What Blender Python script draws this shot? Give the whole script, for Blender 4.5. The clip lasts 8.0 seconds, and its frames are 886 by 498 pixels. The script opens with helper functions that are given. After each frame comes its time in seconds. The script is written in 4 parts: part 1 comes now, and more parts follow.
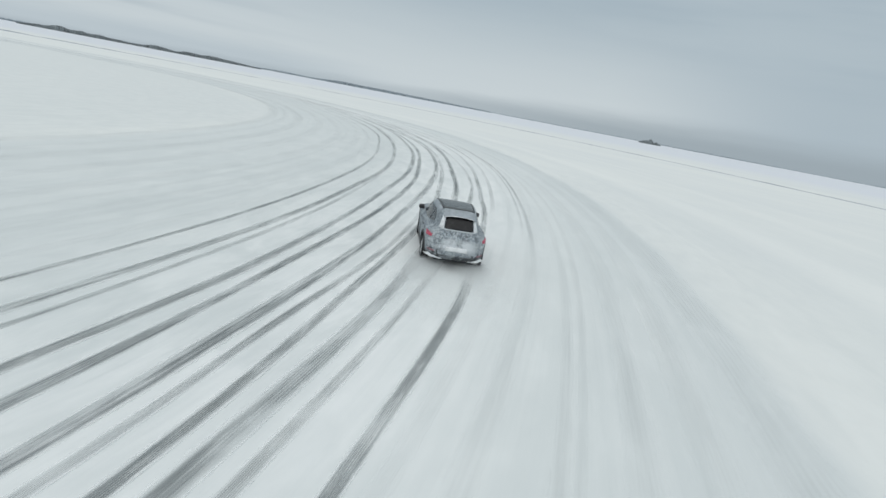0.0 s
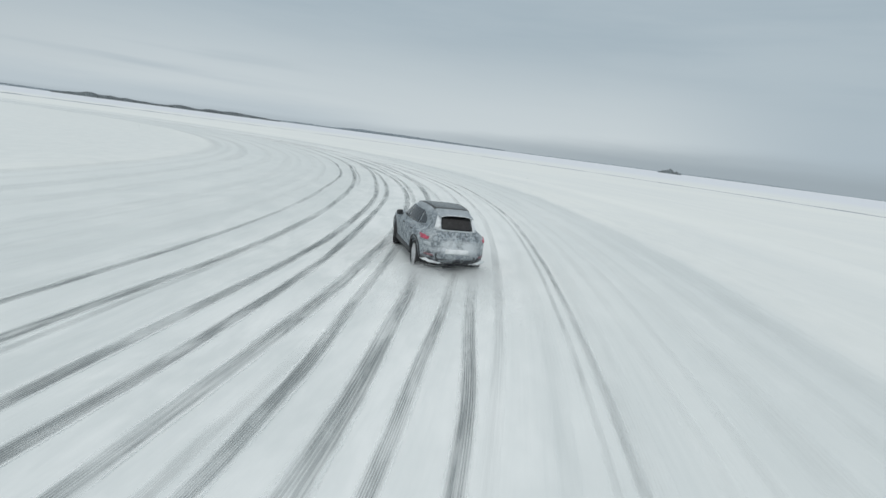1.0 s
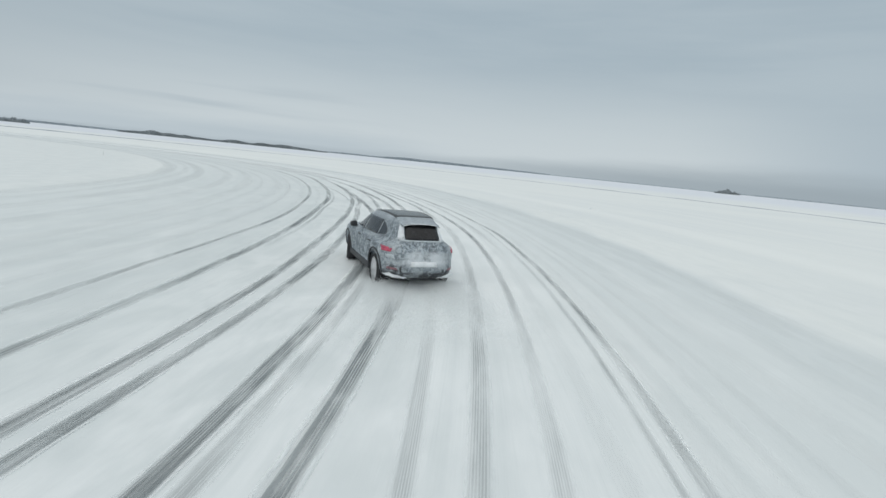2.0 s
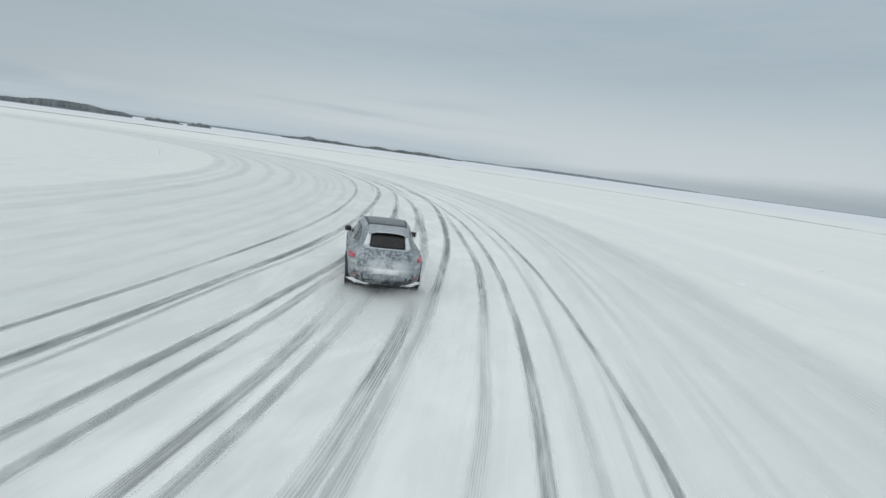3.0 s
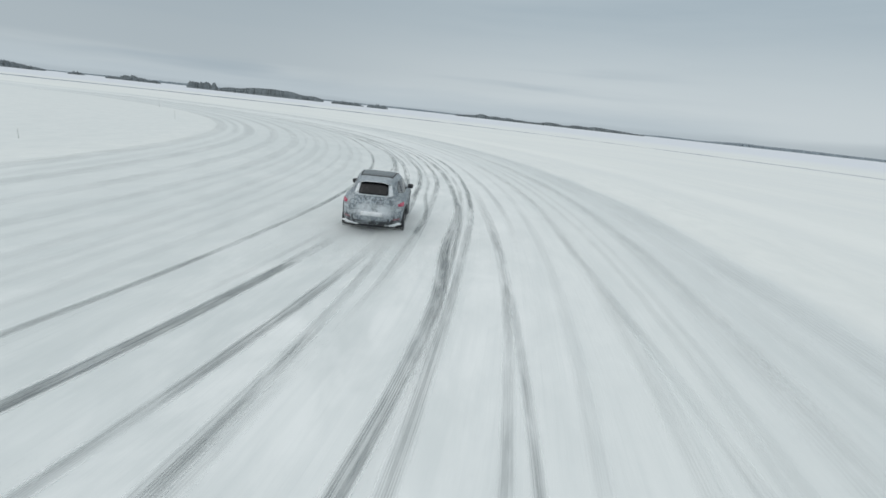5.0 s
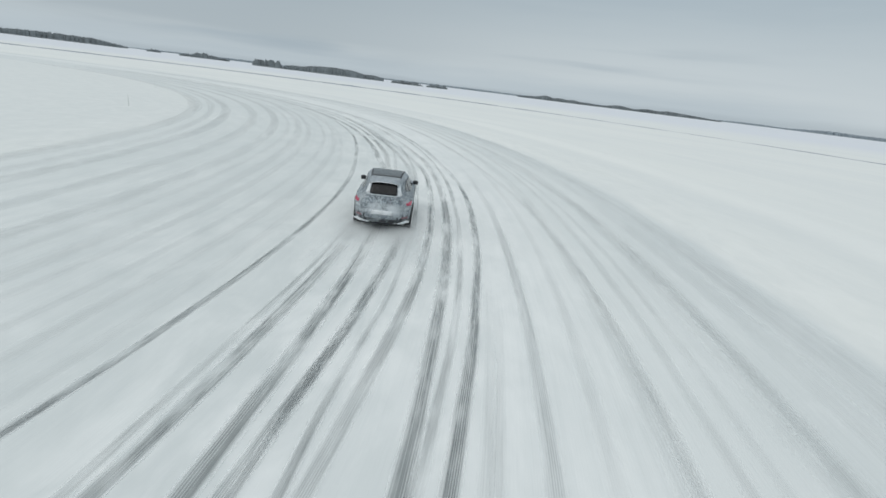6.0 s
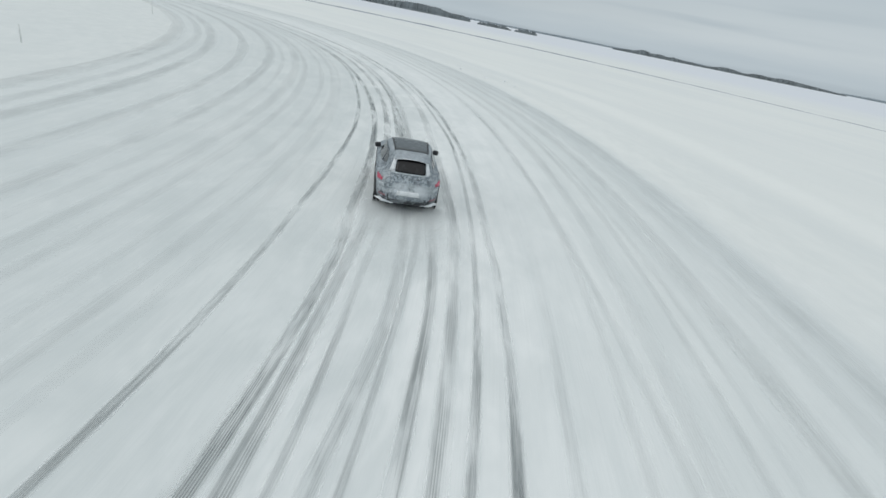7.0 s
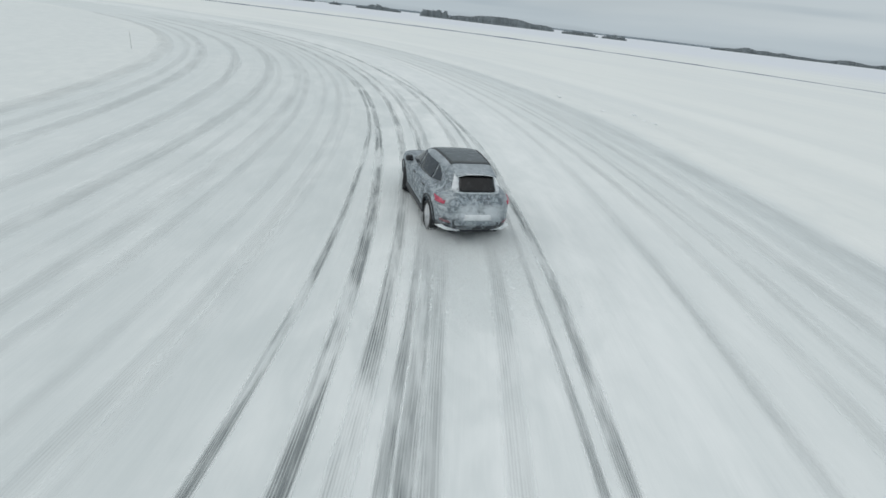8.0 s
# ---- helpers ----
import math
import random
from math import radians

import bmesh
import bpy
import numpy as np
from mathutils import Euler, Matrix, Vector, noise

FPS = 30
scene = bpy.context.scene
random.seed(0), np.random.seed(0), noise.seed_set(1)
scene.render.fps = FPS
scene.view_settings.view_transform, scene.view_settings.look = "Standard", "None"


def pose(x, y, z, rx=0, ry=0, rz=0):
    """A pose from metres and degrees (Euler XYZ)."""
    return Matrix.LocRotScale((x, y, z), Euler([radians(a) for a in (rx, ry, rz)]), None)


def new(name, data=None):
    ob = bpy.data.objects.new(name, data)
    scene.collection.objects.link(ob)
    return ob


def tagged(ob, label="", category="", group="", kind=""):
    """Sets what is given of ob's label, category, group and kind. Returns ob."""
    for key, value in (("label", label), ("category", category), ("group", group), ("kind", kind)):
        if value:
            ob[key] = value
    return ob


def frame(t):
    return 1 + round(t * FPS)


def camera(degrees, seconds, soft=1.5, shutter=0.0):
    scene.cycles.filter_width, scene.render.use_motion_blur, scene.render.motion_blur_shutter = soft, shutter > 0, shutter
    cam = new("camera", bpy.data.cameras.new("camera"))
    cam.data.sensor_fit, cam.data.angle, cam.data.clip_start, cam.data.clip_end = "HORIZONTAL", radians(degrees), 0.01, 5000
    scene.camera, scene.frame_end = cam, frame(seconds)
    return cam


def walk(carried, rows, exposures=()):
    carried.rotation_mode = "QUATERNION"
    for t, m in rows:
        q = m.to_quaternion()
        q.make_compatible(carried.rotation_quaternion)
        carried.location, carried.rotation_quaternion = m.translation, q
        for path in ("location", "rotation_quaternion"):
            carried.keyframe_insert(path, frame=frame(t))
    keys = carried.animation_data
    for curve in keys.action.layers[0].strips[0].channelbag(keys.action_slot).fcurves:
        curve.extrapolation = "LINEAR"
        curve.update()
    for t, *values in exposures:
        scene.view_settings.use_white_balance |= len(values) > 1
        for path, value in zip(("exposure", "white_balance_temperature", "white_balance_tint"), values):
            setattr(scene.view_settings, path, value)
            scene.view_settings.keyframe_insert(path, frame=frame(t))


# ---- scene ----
FLIGHT = (
    # seconds, x, y, z, heading, degrees downward, lean
    (0, 100.97, -31.51, 4.78, 0.00, 16.18, 10.84),
    (0.5, 101.87, -22.55, 4.16, 0.75, 14.19, 9.61),
    (1, 102.39, -13.50, 3.55, 3.25, 12.06, 7.54),
    (1.5, 102.53, -4.34, 3.20, 5.70, 10.59, 6.15),
    (1.7, 102.45, -0.70, 3.11, 6.50, 9.97, 5.88),
    (2.8, 100.91, 19.19, 3.51, 20.54, 9.96, 7.27),
    (3, 100.31, 22.73, 3.65, 23.82, 10.35, 7.72),
    (3.5, 98.22, 31.27, 4.01, 30.13, 11.52, 8.53),
    (4, 95.26, 39.53, 4.00, 34.84, 13.15, 8.44),
    (4.2, 93.89, 42.70, 3.91, 36.86, 13.70, 8.25),
    (5.3, 84.41, 58.42, 3.86, 45.27, 15.82, 5.58),
    (5.5, 82.28, 61.13, 4.08, 46.63, 16.28, 5.50),
    (6, 76.48, 67.52, 4.83, 49.51, 18.12, 7.10),
    (6.5, 69.66, 73.75, 5.26, 52.44, 21.67, 9.52),
    (7, 61.91, 79.45, 5.56, 56.44, 25.08, 11.42),
    (7.5, 53.18, 84.40, 5.38, 60.01, 26.37, 10.50),
    (8, 43.93, 88.73, 4.88, 67.06, 25.13, 6.79),
)
DRIVE = (
    # seconds, x, y, heading of the car
    (0, 101.04, -14.94, 7.55), (0.5, 101.63, -6.22, 14.54), (1, 101.17, 1.86, 20.59),
    (1.5, 100.28, 9.85, 28.46), (1.7, 99.75, 13.17, 30.68), (2.8, 94.31, 31.82, 34.78),
    (3, 92.90, 35.04, 35.24), (3.5, 88.93, 43.00, 39.30), (4, 84.50, 50.62, 40.76),
    (4.2, 82.57, 53.59, 42.05), (5.3, 70.43, 69.08, 47.72), (5.5, 67.97, 71.57, 49.38),
    (6, 61.32, 77.44, 53.66), (6.5, 54.69, 82.49, 60.31), (7, 47.66, 86.80, 66.83),
    (7.5, 40.02, 90.56, 73.78), (8, 31.82, 93.81, 85.07),
)


def flight_pose(x, y, z, heading, down, lean):
    """The drone's camera: heading counted from +y to the left, tilted down and leaning."""
    return pose(x, y, z, 0, 0, heading) @ pose(0, 0, 0, 90 - down) @ pose(0, 0, 0, 0, 0, lean)


cam = camera(83.72, 8.0, soft=1.5, shutter=0.25)
walk(cam, [(t, flight_pose(*row)) for t, *row in FLIGHT],
     [(0, -0.25), (3, -0.25), (5.5, -0.28), (6.5, -0.29), (8, -0.32)])

# ---- sky and light: overcast winter day ----
SUN_HIGH, SUN_TURN = radians(32), radians(200)
world = bpy.data.worlds.new("overcast_sky")
scene.world = world
world.use_nodes = True


class Nodes:
    """Short hand for building a node tree."""

    def __init__(self, tree):
        self.tree = tree
        tree.nodes.clear()

    def add(self, kind, values=None):
        n = self.tree.nodes.new(kind)
        for k, v in (values or {}).items():
            if isinstance(v, bpy.types.NodeSocket):
                self.tree.links.new(v, n.inputs[k])
            else:
                n.inputs[k].default_value = v
        return n

    def math(self, op, a, b=0.0, c=0.0, clamp=False):
        n = self.add("ShaderNodeMath", {0: a, 1: b, 2: c})
        n.operation, n.use_clamp = op, clamp
        return n.outputs[0]

    def span(self, value, lo, hi, a=0.0, b=1.0):
        n = self.add("ShaderNodeMapRange", {"Value": value, "From Min": lo, "From Max": hi, "To Min": a, "To Max": b})
        n.interpolation_type = "SMOOTHSTEP"
        return n.outputs["Result"]

    def mix(self, fac, a, b):
        n = self.add("ShaderNodeMix")
        n.data_type = "RGBA"
        if isinstance(fac, bpy.types.NodeSocket):
            self.tree.links.new(fac, n.inputs[0])
        else:
            n.inputs[0].default_value = fac
        for sock, v in ((n.inputs[6], a), (n.inputs[7], b)):
            if isinstance(v, bpy.types.NodeSocket):
                self.tree.links.new(v, sock)
            else:
                sock.default_value = (*v, 1) if len(v) == 3 else v
        return n.outputs[2]

    def noise(self, vector, scale, detail=3.0, rough=0.55, distortion=0.0):
        return self.add("ShaderNodeTexNoise", {"Vector": vector, "Scale": scale, "Detail": detail, "Roughness": rough,
                                               "Distortion": distortion}).outputs["Fac"]

    def join(self, x, y, z=0.0):
        return self.add("ShaderNodeCombineXYZ", {0: x, 1: y, 2: z}).outputs[0]


def build_sky():
    n = Nodes(world.node_tree)
    way = n.add("ShaderNodeTexCoord").outputs["Generated"]
    parts = n.add("ShaderNodeSeparateXYZ", {0: way})
    high = parts.outputs[2]
    azimuth = n.math("ARCTAN2", n.math("MULTIPLY", parts.outputs[0], -1.0), parts.outputs[1])
    sky = n.add("ShaderNodeTexSky")
    sky.sky_type, sky.sun_disc = "NISHITA", False
    sky.sun_elevation, sky.sun_rotation = SUN_HIGH, SUN_TURN
    sky.air_density, sky.dust_density = 2.0, 4.0
    dim = n.add("ShaderNodeVectorMath", {0: sky.outputs[0], 1: (0.03, 0.03, 0.03)})
    dim.operation = "MULTIPLY"
    blue = dim.outputs[0]
    # cloud deck: stretched billows, lighter towards the zenith
    flat = n.join(n.math("MULTIPLY", azimuth, 1.1), n.math("MULTIPLY", high, 9.0), 0.3)
    billow = n.noise(flat, 1.6, 4.0, 0.5, 0.3)
    fine = n.noise(flat, 5.0, 4.0, 0.55)
    uneven = n.math("ADD", n.math("MULTIPLY", billow, 0.75), n.math("MULTIPLY", fine, 0.25))
    bright = n.mix(n.span(uneven, 0.25, 0.75), (0.452, 0.558, 0.636), (0.54, 0.64, 0.706))
    # pale layer low over the land, then the cloud deck, then the bright zenith
    low = n.math("ADD", high, n.math("MULTIPLY", n.math("SUBTRACT", billow, 0.5), 0.07))
    pale = n.mix(n.span(azimuth, -0.62, -0.22), (0.52, 0.62, 0.69), (0.71, 0.792, 0.832))
    deck = n.mix(n.span(low, 0.04, 0.22), pale, bright)
    # a heavier bank of cloud to the west
    bank = n.math("MULTIPLY", n.span(azimuth, 0.45, 1.3), n.math("MULTIPLY", n.span(low, 0.02, 0.06), n.span(low, 0.42, 0.20)))
    deck = n.mix(n.math("MULTIPLY", bank, 0.62), deck, (0.405, 0.49, 0.55))
    deck = n.mix(n.span(high, 0.35, 0.95), deck, (1.26, 1.315, 1.325))
    # grey-blue streaks of low cloud, and snow haze lying on the far shore to the east
    streak = n.noise(n.join(n.math("MULTIPLY", azimuth, 1.6), n.math("MULTIPLY", high, 20.0), 2.0), 1.0, 3.0, 0.45, 0.2)
    streak = n.math("MULTIPLY", n.span(streak, 0.48, 0.68), n.math("MULTIPLY", n.span(high, 0.14, 0.06), n.span(high, 0.008, 0.03)))
    deck = n.mix(n.math("MULTIPLY", n.math("MULTIPLY", streak, n.span(azimuth, 0.05, 0.65)), 0.8), deck, (0.455, 0.55, 0.62))
    veil = n.math("MULTIPLY", n.span(n.math("ADD", high, n.math("MULTIPLY", n.math("SUBTRACT", fine, 0.5), 0.03)), 0.05, 0.014), n.span(azimuth, 0.10, 0.40))
    deck = n.mix(n.math("MULTIPLY", veil, 0.5), deck, (0.50, 0.60, 0.675))
    side = n.span(azimuth, 0.50, -0.50)
    top = n.math("ADD", 0.012, n.math("MULTIPLY", side, 0.048))
    haze = n.span(n.math("DIVIDE", n.math("ADD", high, n.math("MULTIPLY", n.math("SUBTRACT", fine, 0.5), 0.02)), top), 1.0, 0.15)
    deck = n.mix(n.math("MULTIPLY", haze, n.span(side, 0.0, 1.0, 0.35, 0.9)), deck, (0.41, 0.485, 0.535))
    shade = n.mix(0.06, deck, blue)
    n.add("ShaderNodeOutputWorld", {0: n.add("ShaderNodeBackground", {0: shade, 1: 1.0}).outputs[0]})


build_sky()
sun = new("sun", bpy.data.lights.new("sun", "SUN"))
sun.data.energy, sun.data.angle, sun.data.color = 0.6, radians(40), (1.0, 0.97, 0.93)
sun.matrix_world = pose(0, 0, 60, 90 - math.degrees(SUN_HIGH), 0, 180 - math.degrees(SUN_TURN))


# ---- materials ----
def material(name):
    m = bpy.data.materials.new(name)
    m.use_nodes = True
    return m, Nodes(m.node_tree)


def finish(n, colour, rough=0.6, metal=0.0, bump=None, strength=0.3, reach=0.02, alpha=None, specular=0.5, **more):
    values = {"Base Color": colour if isinstance(colour, bpy.types.NodeSocket) else (*colour, 1), "Roughness": rough,
              "Metallic": metal, "Specular IOR Level": specular}
    values.update(more)
    if bump is not None:
        values["Normal"] = n.add("ShaderNodeBump", {"Height": bump, "Strength": strength, "Distance": reach}).outputs[0]
    if alpha is not None:
        values["Alpha"] = alpha
    b = n.add("ShaderNodeBsdfPrincipled", values)
    n.add("ShaderNodeOutputMaterial", {0: b.outputs[0]})


LANE_IN, LANE_OUT = 82.4, 111.2


def snow_ground_material():
    m, n = material("packed_snow")
    place = n.add("ShaderNodeNewGeometry").outputs["Position"]
    p = n.add("ShaderNodeSeparateXYZ", {0: place})
    r = n.math("SQRT", n.math("ADD", n.math("MULTIPLY", p.outputs[0], p.outputs[0]), n.math("MULTIPLY", p.outputs[1], p.outputs[1])))
    turn = n.math("ARCTAN2", p.outputs[1], p.outputs[0])
    soft = n.noise(place, 0.09, 4.0, 0.6)
    # streaks that follow the ring: broad ruts and fine scrape marks
    broad = n.noise(n.join(n.math("MULTIPLY", r, 0.75), n.math("MULTIPLY", turn, 3.5)), 1.0, 3.0, 0.6, 0.25)
    rut = n.noise(n.join(n.math("MULTIPLY", r, 2.6), n.math("MULTIPLY", turn, 7.0), 3.0), 1.0, 3.0, 0.6, 0.2)
    scrape = n.noise(n.join(n.math("MULTIPLY", r, 11.0), n.math("MULTIPLY", turn, 24.0), 7.0), 1.0, 3.0, 0.7)
    wobble = n.math("ADD", r, n.math("MULTIPLY", n.math("SUBTRACT", soft, 0.5), 1.6))
    lane = n.math("MULTIPLY", n.span(wobble, LANE_IN - 0.5, LANE_IN + 1.2), n.span(wobble, LANE_OUT + 0.35, LANE_OUT - 0.55))
    worn = n.math("MULTIPLY", lane, n.math("ADD", n.math("MULTIPLY", n.span(broad, 0.38, 0.7), 0.5),
                                           n.math("ADD", n.math("MULTIPLY", n.span(rut, 0.45, 0.75), 0.45),
                                                  n.math("MULTIPLY", n.span(scrape, 0.5, 0.8), 0.35))), clamp=True)
    grain = n.noise(place, 2.2, 5.0, 0.65)
    near_lane = n.math("MULTIPLY", n.span(r, 62.0, 80.0), n.span(r, 122.0, 111.0))
    mottle = n.noise(n.join(n.math("MULTIPLY", r, 1.5), n.math("MULTIPLY", turn, 55.0), 11.0), 1.0, 3.0, 0.55, 0.4)
    ridges = n.noise(n.join(n.math("MULTIPLY", r, 0.30), n.math("MULTIPLY", turn, 3.0), 17.0), 1.0, 4.0, 0.6, 0.3)
    drift = n.noise(n.join(n.math("MULTIPLY", p.outputs[0], 0.02), n.math("MULTIPLY", p.outputs[1], 0.05)), 1.0, 4.0, 0.6)
    fresh = n.mix(n.span(drift, 0.35, 0.65), (0.745, 0.765, 0.755), (0.785, 0.80, 0.78))
    fresh = n.mix(n.math("MULTIPLY", n.span(ridges, 0.44, 0.70), n.span(r, 260.0, 112.0, 0.0, 0.45)), fresh, (0.82, 0.83, 0.81))
    # distance haze painted into the snow: darker and bluer far out
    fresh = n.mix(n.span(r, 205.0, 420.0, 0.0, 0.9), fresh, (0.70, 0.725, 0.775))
    # broad windrow left by the plough outside the lane, white on its crest and greyer behind
    crest = n.math("MULTIPLY", n.span(wobble, 118.6, 120.4), n.span(wobble, 123.5, 120.8))
    fresh = n.mix(n.math("MULTIPLY", crest, 0.38), fresh, (0.84, 0.85, 0.83))
    hollow = n.math("MULTIPLY", n.span(wobble, 114.0, 117.5), n.span(wobble, 119.6, 118.0))
    fresh = n.mix(n.math("MULTIPLY", hollow, 0.25), fresh, (0.68, 0.71, 0.715))
    packed = n.mix(n.span(soft, 0.3, 0.7), (0.735, 0.762, 0.755), (0.78, 0.80, 0.79))
    fresh = n.mix(n.span(r, 84.0, 78.0, 0.0, 0.75), fresh, (0.725, 0.75, 0.742))
    loose = n.math("MULTIPLY", n.span(wobble, 95.5, 99.5), n.span(wobble, 106.5, 102.5))
    packed = n.mix(n.math("MULTIPLY", loose, 0.85), packed, (0.835, 0.85, 0.845))
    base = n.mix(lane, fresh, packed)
    shoulder = n.math("MULTIPLY", n.span(wobble, 104.0, 109.0), n.span(wobble, 112.0, 110.6))
    verge = n.math("MULTIPLY", n.span(wobble, 108.2, 110.2), n.span(wobble, LANE_OUT + 0.3, LANE_OUT - 0.4))
    shoulder = n.math("ADD", n.math("MULTIPLY", shoulder, 0.55), n.math("MULTIPLY", verge, 0.45))
    inside = n.math("MULTIPLY", n.span(wobble, 99.5, 93.0), n.span(wobble, 82.2, 83.6))
    base = n.mix(n.math("MULTIPLY", n.math("ADD", n.math("MULTIPLY", shoulder, 0.6), n.math("MULTIPLY", inside, 0.34)), 1.0), base, (0.625, 0.66, 0.665))
    base = n.mix(n.math("MULTIPLY", worn, 0.5), base, (0.57, 0.612, 0.615))
    base = n.mix(n.math("MULTIPLY", n.math("MULTIPLY", n.span(mottle, 0.40, 0.72), 0.22), near_lane), base, (0.62, 0.655, 0.655))
    base = n.mix(n.math("MULTIPLY", n.math("MULTIPLY", n.span(mottle, 0.46, 0.25), 0.22), near_lane), base, (0.83, 0.85, 0.845))
    # thin snow blown about on the driven part: greyer smudges of a stride or two, drawn out along the ring
    smudge = n.noise(n.join(n.math("MULTIPLY", r, 0.8), n.math("MULTIPLY", turn, 32.0), 23.0), 1.0, 5.0, 0.68, 0.6)
    driven = n.math("MULTIPLY", n.span(wobble, 82.0, 97.0, 0.35, 1.0), n.span(wobble, 106.5, 102.5))
    base = n.mix(n.math("MULTIPLY", n.math("MULTIPLY", n.span(smudge, 0.36, 0.66), driven), n.span(wobble, 103.5, 99.0, 0.28, 0.64)), base, (0.595, 0.632, 0.632))
    base = n.mix(n.math("MULTIPLY", n.span(grain, 0.4, 0.75), 0.12), base, (0.66, 0.69, 0.70))
    lump = n.math("ADD", n.math("ADD", n.math("MULTIPLY", grain, 0.5), n.math("MULTIPLY", mottle, 0.8)), n.math("ADD", n.math("MULTIPLY", rut, 0.8), n.math("MULTIPLY", scrape, 0.4)))
    finish(n, base, rough=0.75, bump=lump, strength=0.4, reach=0.04, specular=0.3)
    return m


def track_material():
    """Icy tyre track: combed tread lines, patchy along its length, ragged at the edges."""
    m, n = material("icy_track")
    uv = n.add("ShaderNodeSeparateXYZ", {0: n.add("ShaderNodeTexCoord").outputs["UV"]})
    u, v = uv.outputs[0], uv.outputs[1]
    stored = n.add("ShaderNodeAttribute")
    stored.attribute_name = "depth"
    depth = stored.outputs["Fac"]
    dice = n.math("MULTIPLY", n.add("ShaderNodeObjectInfo").outputs["Random"], 90.0)
    sway = n.noise(n.join(0.0, n.math("MULTIPLY", v, 0.12), dice), 1.0, 2.0)
    lines = n.math("SINE", n.math("ADD", n.math("MULTIPLY", u, 64.0), n.math("MULTIPLY", sway, 14.0)))
    fuzz = n.noise(n.join(n.math("MULTIPLY", u, 12.0), n.math("MULTIPLY", v, 0.14), dice), 1.0, 2.0, 0.6)
    clear = n.span(n.noise(n.join(n.math("MULTIPLY", u, 1.2), n.math("MULTIPLY", v, 0.25), n.math("ADD", dice, 31.0)), 1.0, 2.0), 0.42, 0.62)
    comb = n.math("ADD", n.math("MULTIPLY", fuzz, 0.62), n.math("MULTIPLY", n.math("MULTIPLY", lines, clear), n.span(v, 60.0, 88.0, 0.30, 0.22)))
    patch = n.noise(n.join(n.math("MULTIPLY", u, 0.9), n.math("MULTIPLY", v, 0.34), n.math("ADD", dice, 5.0)), 1.0, 4.0, 0.65)
    crumb = n.noise(n.join(n.math("MULTIPLY", u, 3.5), n.math("MULTIPLY", v, 1.3), n.math("ADD", dice, 9.0)), 1.0, 3.0, 0.55)
    across = n.math("ABSOLUTE", n.math("MULTIPLY", n.math("SUBTRACT", u, 0.5), 2.0))
    ragged = n.math("ADD", across, n.math("MULTIPLY", n.math("SUBTRACT", crumb, 0.5), 0.55))
    core = n.span(ragged, 0.88, 0.42)
    rim = n.math("MULTIPLY", n.span(ragged, 0.62, 0.80), n.span(ragged, 1.0, 0.85))
    cover = n.math("MULTIPLY", core, n.span(patch, 0.32, 0.58, n.math("MAXIMUM", n.span(v, 58.0, 85.0, 0.38, 0.10), n.span(depth, 0.42, 0.30, 0.0, 0.45)), 0.95))
    cover = n.math("MULTIPLY", cover, n.span(comb, 0.20, 0.36, 0.22, 1.0))
    cover = n.math("MULTIPLY", cover, n.span(crumb, 0.25, 0.55, 0.55, 1.0))
    cover = n.math("MULTIPLY", n.math("MULTIPLY", cover, depth), 0.94, clamp=True)
    ridge = n.math("MULTIPLY", n.math("MULTIPLY", rim, n.span(crumb, 0.35, 0.6)), n.math("MULTIPLY", depth, 0.6), clamp=True)
    ice = n.mix(n.span(patch, 0.3, 0.7), (0.30, 0.325, 0.332), (0.155, 0.175, 0.18))
    ice = n.mix(n.math("DIVIDE", ridge, n.math("ADD", n.math("ADD", ridge, cover), 0.001)), ice, (0.84, 0.86, 0.86))
    cover = n.math("MAXIMUM", cover, ridge)
    finish(n, ice, rough=0.5, alpha=cover, specular=0.4)
    return m


def plain_material(name, colour, rough, metal=0.0, vary=0.25, scale=6.0, bump=0.0, **more):
    """A base colour with two scales of wear."""
    m, n = material(name)
    where = n.add("ShaderNodeTexCoord").outputs["Object"]
    a, b = n.noise(where, scale, 4.0, 0.6), n.noise(where, scale * 9, 3.0, 0.6)
    mixed = n.math("ADD", n.math("MULTIPLY", a, 0.65), n.math("MULTIPLY", b, 0.35))
    dark, pale = [c * (1 - vary) for c in colour], [min(1, c * (1 + vary)) for c in colour]
    finish(n, n.mix(n.span(mixed, 0.3, 0.7), dark, pale), rough, metal, bump=b if bump else None, strength=bump, reach=0.01, **more)
    return m


